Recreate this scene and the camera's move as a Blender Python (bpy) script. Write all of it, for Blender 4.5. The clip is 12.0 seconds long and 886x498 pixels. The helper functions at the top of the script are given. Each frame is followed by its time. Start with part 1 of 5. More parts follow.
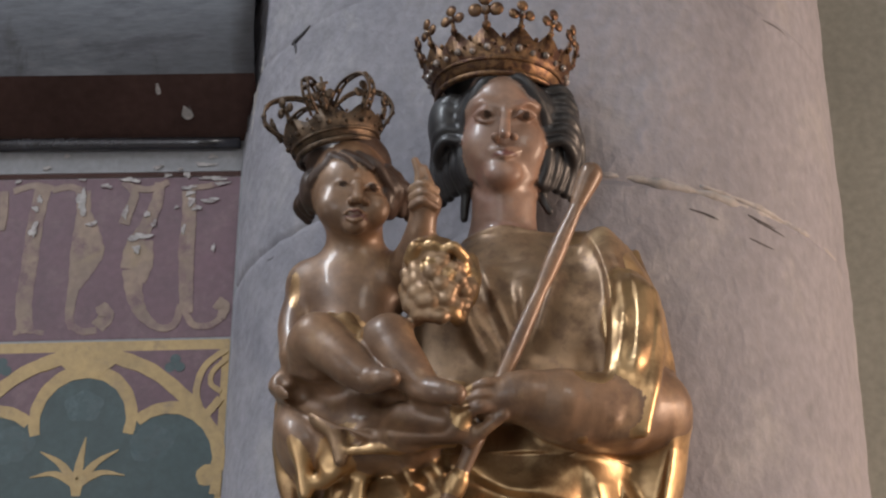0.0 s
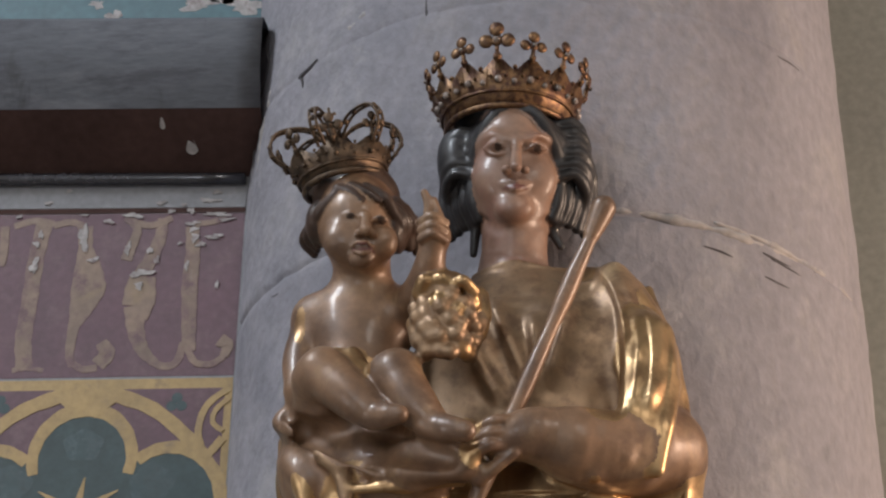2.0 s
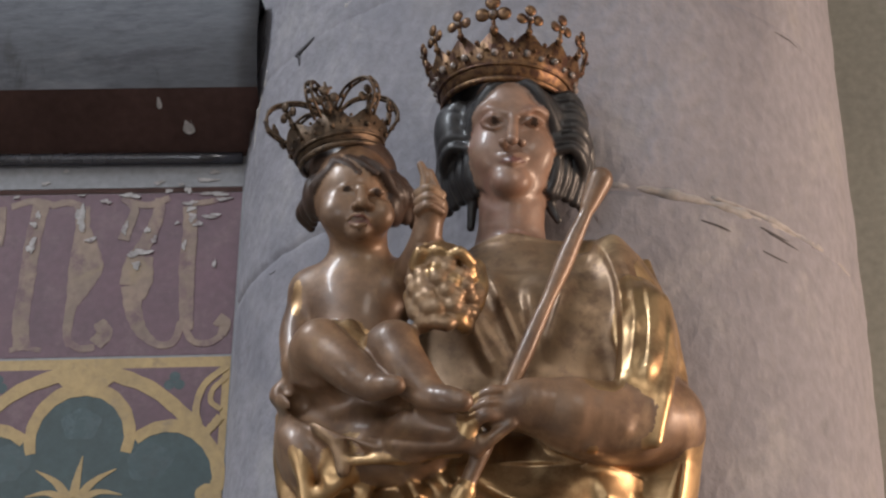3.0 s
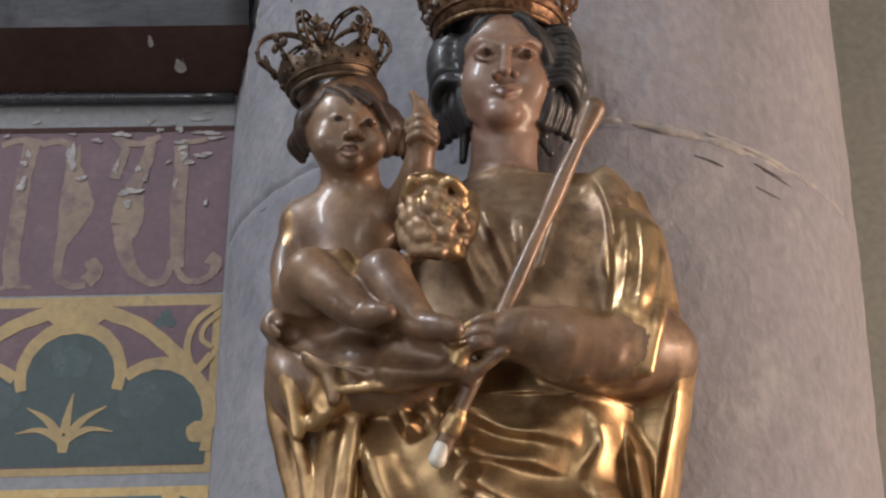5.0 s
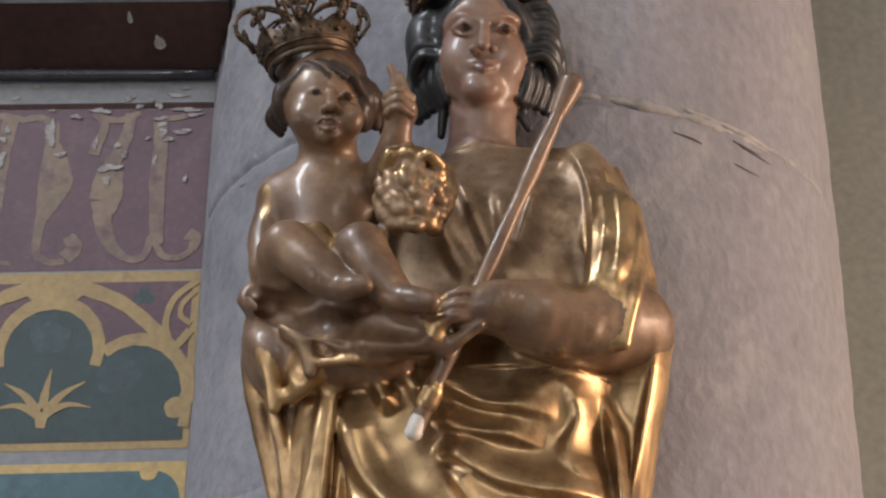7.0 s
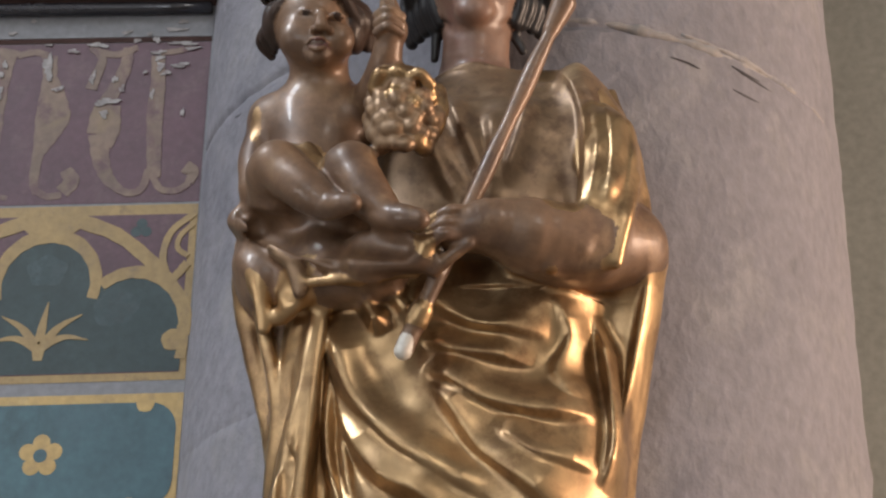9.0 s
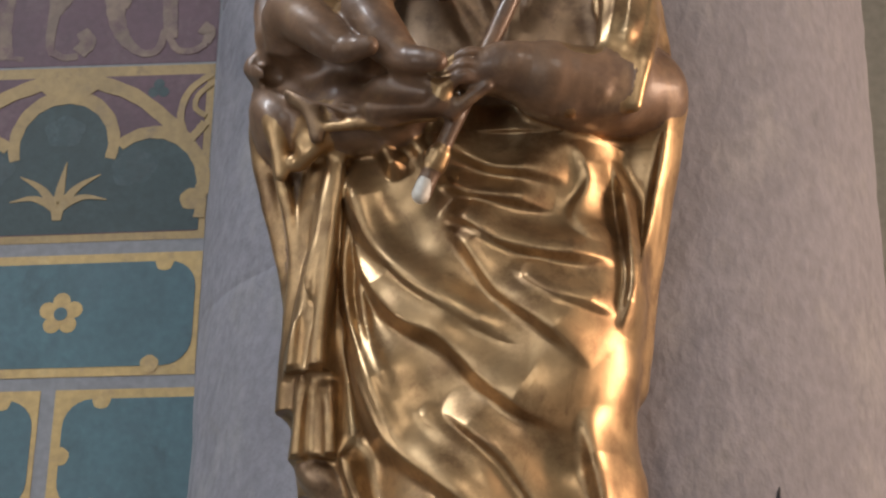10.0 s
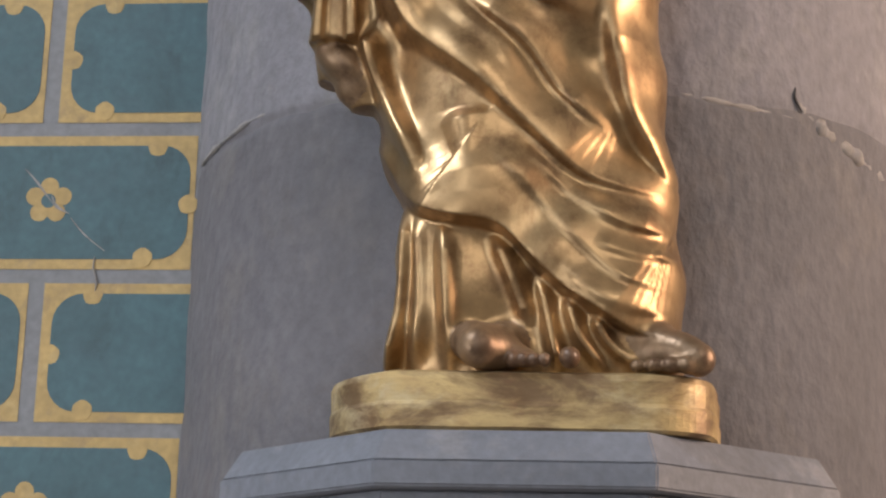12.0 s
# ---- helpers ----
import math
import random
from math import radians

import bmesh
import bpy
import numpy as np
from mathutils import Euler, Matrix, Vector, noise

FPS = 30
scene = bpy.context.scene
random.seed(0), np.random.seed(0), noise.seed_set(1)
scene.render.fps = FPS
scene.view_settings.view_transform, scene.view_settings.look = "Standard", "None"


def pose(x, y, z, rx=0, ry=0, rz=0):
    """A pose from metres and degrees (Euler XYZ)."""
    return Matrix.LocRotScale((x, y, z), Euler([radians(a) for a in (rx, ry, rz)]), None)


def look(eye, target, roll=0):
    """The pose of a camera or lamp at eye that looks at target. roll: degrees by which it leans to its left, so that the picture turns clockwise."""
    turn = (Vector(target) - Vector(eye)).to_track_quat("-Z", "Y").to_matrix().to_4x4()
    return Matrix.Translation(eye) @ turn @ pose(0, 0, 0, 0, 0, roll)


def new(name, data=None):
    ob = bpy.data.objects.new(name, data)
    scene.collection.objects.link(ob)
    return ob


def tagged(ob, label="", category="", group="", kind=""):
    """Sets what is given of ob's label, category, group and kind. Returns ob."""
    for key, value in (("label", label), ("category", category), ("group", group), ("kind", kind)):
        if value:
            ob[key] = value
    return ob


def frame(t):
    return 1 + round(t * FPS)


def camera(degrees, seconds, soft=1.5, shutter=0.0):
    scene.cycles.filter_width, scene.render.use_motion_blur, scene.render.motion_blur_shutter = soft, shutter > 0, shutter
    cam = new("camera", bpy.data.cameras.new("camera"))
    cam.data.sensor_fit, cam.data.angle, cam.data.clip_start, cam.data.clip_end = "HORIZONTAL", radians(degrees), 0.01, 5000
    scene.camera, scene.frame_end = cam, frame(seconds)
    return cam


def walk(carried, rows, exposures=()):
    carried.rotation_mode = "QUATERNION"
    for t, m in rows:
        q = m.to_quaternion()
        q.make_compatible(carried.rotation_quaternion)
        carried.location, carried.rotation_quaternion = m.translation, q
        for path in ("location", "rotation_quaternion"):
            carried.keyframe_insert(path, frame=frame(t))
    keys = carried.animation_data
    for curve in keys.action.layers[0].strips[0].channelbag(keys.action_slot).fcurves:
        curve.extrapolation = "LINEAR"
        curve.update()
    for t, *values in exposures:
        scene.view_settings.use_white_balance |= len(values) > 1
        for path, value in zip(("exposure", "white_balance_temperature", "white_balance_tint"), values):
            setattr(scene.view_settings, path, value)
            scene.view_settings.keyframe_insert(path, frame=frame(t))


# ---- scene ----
cam = camera(27.7, 12.0, soft=2.3)
PATH = [
    (0, (0.719, -3.097, 1.454), (0.548, -1.321, 2.359), 0.2),
    (0.5, (0.707, -3.053, 1.473), (0.539, -1.29, 2.403), 0.3),
    (1, (0.702, -3.039, 1.463), (0.529, -1.283, 2.405), 0.5),
    (1.5, (0.704, -3.04, 1.46), (0.533, -1.288, 2.41), 0.5),
    (2, (0.703, -3.029, 1.459), (0.531, -1.281, 2.415), 0.6),
    (2.5, (0.704, -3.022, 1.448), (0.532, -1.274, 2.405), 0.6),
    (3, (0.707, -3.005, 1.427), (0.534, -1.256, 2.382), 0.4),
    (3.5, (0.708, -2.979, 1.4), (0.533, -1.225, 2.345), 0.4),
    (5.5, (0.707, -2.961, 1.379), (0.542, -1.193, 2.299), 0.5),
    (6, (0.707, -2.954, 1.375), (0.546, -1.183, 2.29), 0.5),
    (6.5, (0.713, -2.956, 1.367), (0.561, -1.184, 2.282), 0.4),
    (8.5, (0.743, -2.922, 1.328), (0.576, -1.146, 2.231), 0.5),
    (9, (0.763, -2.897, 1.305), (0.582, -1.113, 2.192), 0.6),
    (9.5, (0.773, -2.881, 1.283), (0.579, -1.08, 2.132), 0.6),
    (10, (0.765, -2.851, 1.233), (0.556, -1.026, 2.024), 0.7),
    (10.5, (0.754, -2.832, 1.185), (0.545, -0.979, 1.907), 1.0),
    (11, (0.74, -2.81, 1.127), (0.537, -0.93, 1.779), 1.3),
    (11.5, (0.724, -2.808, 1.093), (0.531, -0.904, 1.674), 1.6),
    (12, (0.719, -2.805, 1.072), (0.518, -0.875, 1.559), 1.6),
]
walk(cam, [(t, look(eye, target, roll)) for t, eye, target, roll in PATH], [(0, -0.02), (3.5, 0.0), (6, 0.0), (9, -0.05), (10, -0.18), (11, -0.12), (12, 0.0)])

# ---- light ----
world = bpy.data.worlds.new("world")
scene.world = world
world.use_nodes = True
world.node_tree.nodes["Background"].inputs[0].default_value = (0.55, 0.6, 0.7, 1)
world.node_tree.nodes["Background"].inputs[1].default_value = 0.3
scene.view_settings.exposure = 0.0


def area_lamp(name, eye, target, w, h, power, colour, spread=180):
    d = bpy.data.lights.new(name, "AREA")
    d.shape, d.size, d.size_y, d.energy, d.color, d.spread = "RECTANGLE", w, h, power, colour, radians(spread)
    ob = new(name, d)
    ob.matrix_world = look(eye, target)
    return ob


area_lamp("window_light", (-4.3, -4.0, 7.6), (0.6, -0.4, 2.4), 1.4, 2.8, 700, (0.82, 0.9, 1.0))
area_lamp("window_light", (-0.9, -6.85, 2.6), (0.4, 0, 2.0), 1.6, 2.8, 66, (0.9, 0.95, 1.0))
area_lamp("window_light", (3.6, -6.85, 5.0), (0.9, 0, 2.4), 1.4, 3.2, 120, (1.0, 0.95, 0.89))
# added fill without a source, its narrow beam lifts the lower painted wall
area_lamp("doorway_light", (-3.3, -3.3, 1.2), (-0.2, 0, 1.1), 1.0, 1.8, 8, (0.95, 0.97, 1.0), 55)
area_lamp("warm_wall_lamp", (4.2, -0.55, 2.5), (0.8, -0.4, 2.3), 1.0, 1.8, 155, (1.0, 0.72, 0.54))


# ---- materials ----
def mat(name, colour, rough=0.6, metal=0.0, vary=0.25, scale=6.0, bump=0.2, fine=90.0, second=None, amount=0.5, stretch=(1, 1, 1), coat=0.0, depth=0.01, layers=(), spec=0.5):
    m = bpy.data.materials.new(name)
    m.use_nodes = True
    nt = m.node_tree
    b = nt.nodes["Principled BSDF"]
    tc = nt.nodes.new("ShaderNodeTexCoord")
    mp = nt.nodes.new("ShaderNodeMapping")
    mp.inputs["Scale"].default_value = stretch
    nt.links.new(tc.outputs["Object"], mp.inputs["Vector"])
    n1 = nt.nodes.new("ShaderNodeTexNoise")
    n1.inputs["Scale"].default_value, n1.inputs["Detail"].default_value, n1.inputs["Roughness"].default_value = scale, 8, 0.62
    n2 = nt.nodes.new("ShaderNodeTexNoise")
    n2.inputs["Scale"].default_value, n2.inputs["Detail"].default_value = fine, 6
    for n in (n1, n2):
        nt.links.new(mp.outputs[0], n.inputs["Vector"])
    r1 = nt.nodes.new("ShaderNodeValToRGB")
    r1.color_ramp.elements[0].position, r1.color_ramp.elements[1].position = 0.3, 0.7
    c = Vector(colour)
    r1.color_ramp.elements[0].color = (*(c * (1 - vary)), 1)
    r1.color_ramp.elements[1].color = (*[min(1, v) for v in c * (1 + vary)], 1)
    nt.links.new(n1.outputs[0], r1.inputs[0])
    col = r1.outputs[0]
    if second is not None:
        n3 = nt.nodes.new("ShaderNodeTexNoise")
        n3.inputs["Scale"].default_value, n3.inputs["Detail"].default_value, n3.inputs["Roughness"].default_value = scale * 2.3, 10, 0.7
        off = nt.nodes.new("ShaderNodeMapping")
        off.inputs["Location"].default_value = (3.1, 7.7, 1.3)
        nt.links.new(mp.outputs[0], off.inputs[0])
        nt.links.new(off.outputs[0], n3.inputs["Vector"])
        r3 = nt.nodes.new("ShaderNodeValToRGB")
        r3.color_ramp.elements[0].position, r3.color_ramp.elements[1].position = 1 - amount - 0.06, 1 - amount + 0.06
        nt.links.new(n3.outputs[0], r3.inputs[0])
        mx = nt.nodes.new("ShaderNodeMix")
        mx.data_type = "RGBA"
        mx.inputs[7].default_value = (*second, 1)
        nt.links.new(r3.outputs[0], mx.inputs[0])
        nt.links.new(col, mx.inputs[6])
        col = mx.outputs[2]
    for q, (tone, share, size, stretch_by) in enumerate(layers):
        ml = nt.nodes.new("ShaderNodeMapping")
        ml.inputs["Location"].default_value, ml.inputs["Scale"].default_value = (5.3 + q, 2.1 * q, 1.7 - q), stretch_by
        nt.links.new(tc.outputs["Object"], ml.inputs["Vector"])
        nl = nt.nodes.new("ShaderNodeTexNoise")
        nl.inputs["Scale"].default_value, nl.inputs["Detail"].default_value, nl.inputs["Roughness"].default_value = size, 9, 0.66
        nl.inputs["Distortion"].default_value = 0.4
        nt.links.new(ml.outputs[0], nl.inputs["Vector"])
        rl = nt.nodes.new("ShaderNodeValToRGB")
        rl.color_ramp.elements[0].position, rl.color_ramp.elements[1].position = 1 - share - 0.07, 1 - share + 0.08
        nt.links.new(nl.outputs[0], rl.inputs[0])
        mm = nt.nodes.new("ShaderNodeMath")
        mm.operation = "MULTIPLY"
        mm.inputs[1].default_value = 0.85
        nt.links.new(rl.outputs[0], mm.inputs[0])
        mx = nt.nodes.new("ShaderNodeMix")
        mx.data_type = "RGBA"
        mx.inputs[7].default_value = (*tone, 1)
        nt.links.new(mm.outputs[0], mx.inputs[0])
        nt.links.new(col, mx.inputs[6])
        col = mx.outputs[2]
    # fine grain over the colour
    m2 = nt.nodes.new("ShaderNodeMix")
    m2.data_type, m2.blend_type = "RGBA", "OVERLAY"
    m2.inputs[0].default_value = 0.3
    nt.links.new(col, m2.inputs[6])
    nt.links.new(n2.outputs[0], m2.inputs[7])
    nt.links.new(m2.outputs[2], b.inputs["Base Color"])
    b.inputs["Metallic"].default_value = metal
    b.inputs["Specular IOR Level"].default_value = spec
    mr = nt.nodes.new("ShaderNodeMapRange")
    mr.inputs[3].default_value, mr.inputs[4].default_value = max(0.03, rough - 0.1), min(1, rough + 0.1)
    nt.links.new(n1.outputs[0], mr.inputs[0])
    nt.links.new(mr.outputs[0], b.inputs["Roughness"])
    if coat:
        b.inputs["Coat Weight"].default_value, b.inputs["Coat Roughness"].default_value = coat, 0.12
    if bump:
        add = nt.nodes.new("ShaderNodeMath")
        add.operation = "MULTIPLY_ADD"
        add.inputs[1].default_value = 0.35
        nt.links.new(n2.outputs[0], add.inputs[0])
        nt.links.new(n1.outputs[0], add.inputs[2])
        bp = nt.nodes.new("ShaderNodeBump")
        bp.inputs["Strength"].default_value, bp.inputs["Distance"].default_value = bump, depth
        nt.links.new(add.outputs[0], bp.inputs["Height"])
        nt.links.new(bp.outputs[0], b.inputs["Normal"])
    return m


M_gold = mat("gilding", (0.432, 0.283, 0.1469), 0.38, 0.88, 0.2, 5, 0.14, 50, (0.2808, 0.1728, 0.08964), 0.45, depth=0.004, layers=(((0.1836, 0.108, 0.06048), 0.38, 14, (1, 1, 0.6)), ((0.54, 0.3888, 0.216), 0.35, 11, (1, 1, 0.6))))
# browner gilding; the dark surroundings mirrored in the chest are put into its colour
M_tunic = mat("dimmed_brown_gilding", (0.26, 0.168, 0.1), 0.43, 0.55, 0.25, 9, 0.18, 60, (0.15, 0.09, 0.055), 0.45, depth=0.005, layers=(((0.5, 0.35, 0.19), 0.34, 9, (1, 1, 0.7)), ((0.13, 0.078, 0.048), 0.36, 22, (1, 1, 0.6))))
M_flesh = mat("varnished_flesh", (0.195, 0.112, 0.064), 0.46, 0.15, 0.28, 12, 0.3, 60, coat=0.22, depth=0.006, layers=(((0.09, 0.048, 0.029), 0.46, 7, (1, 1, 1)), ((0.28, 0.175, 0.095), 0.36, 13, (1, 1, 0.7)), ((0.12, 0.066, 0.04), 0.36, 28, (1, 1, 0.7))))
M_face = mat("painted_face", (0.215, 0.124, 0.083), 0.5, 0.0, 0.18, 14, 0.14, 70, coat=0.22, depth=0.004, layers=(((0.19, 0.088, 0.062), 0.42, 9, (1, 1, 1)), ((0.25, 0.158, 0.105), 0.34, 16, (1, 1, 1))))
M_hair = mat("dark_hair_paint", (0.02, 0.018, 0.019), 0.45, 0.0, 0.4, 25, 0.25, 90, coat=0.12, depth=0.004, spec=0.4)
M_khair = mat("brown_hair_paint", (0.0455, 0.026, 0.0182), 0.5, 0.0, 0.4, 25, 0.2, 90, coat=0.15, depth=0.004, spec=0.3)
M_base = mat("worn_gilding", (0.5, 0.36, 0.17), 0.5, 0.45, 0.25, 7, 0.4, 45, (0.38, 0.25, 0.12), 0.42, (0.6, 1, 1.5), layers=(((0.6, 0.5, 0.32), 0.45, 12, (0.5, 1, 1)), ((0.15, 0.085, 0.045), 0.49, 16, (0.45, 1, 1.2)), ((0.3, 0.13, 0.08), 0.38, 6, (1, 1, 1))))
M_brass = mat("crown_brass", (0.17, 0.098, 0.05), 0.45, 0.8, 0.4, 30, 0.3, 120, (0.07, 0.035, 0.025), 0.5, depth=0.003)
M_dullbrass = mat("tarnished_brass", (0.11, 0.075, 0.05), 0.5, 0.8, 0.4, 30, 0.3, 120, (0.04, 0.028, 0.022), 0.45, depth=0.003)
M_gem = mat("glass_gem", (0.17, 0.14, 0.125), 0.12, 0.0, 0.7, 40, 0.0, coat=0.8)
M_plaster = mat("grey_painted_plaster", (0.1988, 0.19, 0.212), 0.8, 0.0, 0.16, 2.6, 0.45, 50, (0.2279, 0.218, 0.23), 0.42, (1, 1, 0.8), depth=0.03, layers=(((0.1406, 0.137, 0.16), 0.42, 2.4, (1, 1, 0.8)), ((0.2619, 0.25, 0.25), 0.33, 4.5, (1, 1, 0.8)), ((0.1746, 0.155, 0.143), 0.38, 1.6, (1, 1, 0.6)), ((0.1552, 0.152, 0.168), 0.32, 22, (1, 1, 0.3)), ((0.2425, 0.232, 0.232), 0.3, 13, (1, 1, 1)), ((0.1261, 0.122, 0.135), 0.27, 7, (1, 1, 0.8))))
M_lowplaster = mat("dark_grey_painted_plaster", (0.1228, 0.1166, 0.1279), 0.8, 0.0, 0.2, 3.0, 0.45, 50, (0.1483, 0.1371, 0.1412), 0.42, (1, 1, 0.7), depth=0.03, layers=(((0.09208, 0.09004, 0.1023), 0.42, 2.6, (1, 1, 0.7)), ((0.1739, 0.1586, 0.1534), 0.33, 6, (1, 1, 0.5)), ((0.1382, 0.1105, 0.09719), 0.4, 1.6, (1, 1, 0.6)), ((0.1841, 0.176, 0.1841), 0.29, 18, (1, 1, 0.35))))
M_stone = mat("grey_stone", (0.15, 0.1575, 0.1875), 0.65, 0.0, 0.2, 5, 0.3, 70, (0.195, 0.195, 0.2175), 0.4)
M_wallpaint = mat("grey_joint_paint", (0.2, 0.2, 0.215), 0.7, 0.0, 0.15, 6, 0.2, 60)
# greyer than the blocks' teal, and darkened for the strip's dimmer light
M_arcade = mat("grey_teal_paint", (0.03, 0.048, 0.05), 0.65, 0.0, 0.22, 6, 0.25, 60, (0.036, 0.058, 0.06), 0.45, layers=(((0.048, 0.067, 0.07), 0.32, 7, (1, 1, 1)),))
M_teal = mat("teal_wall_paint", (0.054, 0.11, 0.13), 0.6, 0.0, 0.22, 5, 0.25, 60, (0.055, 0.105, 0.125), 0.45, layers=(((0.085, 0.14, 0.16), 0.3, 3.0, (1, 1, 1)), ((0.035, 0.065, 0.075), 0.36, 9, (1, 1, 0.6))))
M_yellow = mat("gold_wall_paint", (0.42, 0.285, 0.11), 0.55, 0.0, 0.18, 9, 0.25, 70, (0.33, 0.225, 0.105), 0.4, layers=(((0.48, 0.35, 0.16), 0.36, 12, (1, 1, 1)), ((0.27, 0.2, 0.12), 0.33, 22, (1, 1, 1))))
# M_yellow darkened for the arcade strip, its dimmer light put into the colour
M_shadegold = mat("shaded_gold_paint", (0.3, 0.205, 0.088), 0.6, 0.0, 0.18, 9, 0.25, 70, (0.24, 0.165, 0.082), 0.4, layers=(((0.36, 0.265, 0.13), 0.34, 12, (1, 1, 1)), ((0.19, 0.14, 0.09), 0.33, 22, (1, 1, 1))))
M_purple = mat("purple_wall_paint", (0.1, 0.054, 0.068), 0.65, 0.0, 0.2, 6, 0.25, 60, (0.125, 0.075, 0.084), 0.42, layers=(((0.14, 0.1, 0.1), 0.34, 9, (1, 1, 0.6)), ((0.075, 0.042, 0.052), 0.36, 5, (1, 1, 1)), ((0.2, 0.16, 0.155), 0.24, 34, (1, 1, 0.8))))
M_letter = mat("faded_gold_paint", (0.19, 0.135, 0.105), 0.7, 0.0, 0.2, 8, 0.3, 60, (0.125, 0.075, 0.08), 0.42, layers=(((0.23, 0.17, 0.095), 0.33, 5, (1, 1, 1)), ((0.12, 0.068, 0.075), 0.4, 16, (1, 1, 0.7)), ((0.25, 0.2, 0.17), 0.3, 20, (1, 1, 1))))
M_chip = mat("bare_plaster", (0.3, 0.28, 0.275), 0.85, 0.0, 0.25, 40, 0.4, 60, layers=(((0.16, 0.12, 0.125), 0.42, 45, (1, 1, 1)),))
M_cornice = mat("grey_cornice_paint", (0.09, 0.093, 0.105), 0.8, 0.0, 0.22, 5, 0.3, 60, (0.0675, 0.0675, 0.078), 0.45, (0.5, 1, 2), spec=0.25, layers=(((0.135, 0.135, 0.15), 0.36, 7, (0.3, 1, 1)), ((0.045, 0.042, 0.045), 0.33, 18, (1, 1, 0.15))))
M_lips = mat("faded_red_lips", (0.13, 0.05, 0.04), 0.4, 0.0, 0.1, 20, 0.0, coat=0.08)
M_soffit = mat("brown_soffit_paint", (0.055, 0.031, 0.027), 0.85, 0.0, 0.25, 6, 0.2, 60, spec=0.12)
M_rail = mat("dark_glossy_rail", (0.06, 0.06, 0.07), 0.25, 0.6, 0.3, 10, 0.1, 60, coat=0.5)
M_scar = mat("pale_filler", (0.27, 0.25, 0.24), 0.85, 0.0, 0.25, 9, 0.5, 60, (0.2, 0.195, 0.21), 0.45)
M_crack = mat("dark_crack", (0.066, 0.0616, 0.066), 0.9, 0.0, 0.3, 20, 0.0)
M_far = mat("beige_plaster", (0.546, 0.52, 0.468), 0.85, 0.0, 0.1, 1.2, 0.2, 40, (0.494, 0.481, 0.442), 0.4)
M_green = mat("grey_green_plaster", (0.22, 0.225, 0.205), 0.85, 0.0, 0.12, 1.2, 0.2, 40, (0.19, 0.195, 0.18), 0.4)
M_floor = mat("stone_floor", (0.2, 0.18, 0.16), 0.5, 0.0, 0.25, 2, 0.2, 30)
M_vault = mat("vault_plaster", (0.5, 0.47, 0.42), 0.85, 0.0, 0.1, 1, 0.2, 30)
M_leafgrey = mat("grey_green_paint", (0.046, 0.066, 0.07), 0.65, 0.0, 0.4, 20, 0.1, 60, (0.036, 0.058, 0.062), 0.5)
M_tip = mat("white_tip_highlight", (0.6, 0.56, 0.5), 0.45, 0.0, 0.15, 20, 0.1)


# ---- mesh helpers ----
def link(name, bm, material, parent=None, smooth=False):
    me = bpy.data.meshes.new(name)
    bm.normal_update()
    bm.to_mesh(me)
    bm.free()
    for m in (material if isinstance(material, (list, tuple)) else [material]):
        me.materials.append(m)
    if smooth:
        me.polygons.foreach_set("use_smooth", [True] * len(me.polygons))
    ob = new(name, me)
    ob.parent = parent
    return ob


def part(name, bm, material, parent, label="", smooth=False):
    ob = link(name, bm, material, parent, smooth)
    return tagged(ob, label) if label else ob


def box(bm, x0, x1, y0, y1, z0, z1, bevel=0.0):
    vs = [bm.verts.new((x, y, z)) for x in (x0, x1) for y in (y0, y1) for z in (z0, z1)]
    fs = [bm.faces.new([vs[i] for i in q]) for q in ((0, 1, 3, 2), (4, 6, 7, 5), (0, 4, 5, 1), (2, 3, 7, 6), (0, 2, 6, 4), (1, 5, 7, 3))]
    if bevel:
        bmesh.ops.bevel(bm, geom=list({e for f in fs for e in f.edges}), offset=bevel, segments=2, affect="EDGES")
    return bm


def slab(bm, outline, y_front, y_back):
    """A flat plate on the wall, from an outline of (x, z)."""
    area = sum(a[0] * b[1] - b[0] * a[1] for a, b in zip(outline, outline[1:] + outline[:1]))
    if area < 0:
        outline = outline[::-1]
    front = [bm.verts.new((x, y_front, z)) for x, z in outline]
    back = [bm.verts.new((x, y_back, z)) for x, z in outline]
    bm.faces.new(front)
    for i in range(len(outline)):
        j = (i + 1) % len(outline)
        bm.faces.new((front[j], front[i], back[i], back[j]))
    return bm


def smooth_path(pts, n=8):
    """Catmull-Rom through the points."""
    pts = [Vector(p) for p in pts]
    ext = [pts[0] * 2 - pts[1]] + pts + [pts[-1] * 2 - pts[-2]]
    out = []
    for i in range(1, len(ext) - 2):
        a, b, c, d = ext[i - 1 : i + 3]
        for k in range(n):
            t = k / n
            out.append(0.5 * (2 * b + (c - a) * t + (2 * a - 5 * b + 4 * c - d) * t * t + (3 * b - a - 3 * c + d) * t**3))
    return out + [pts[-1]]


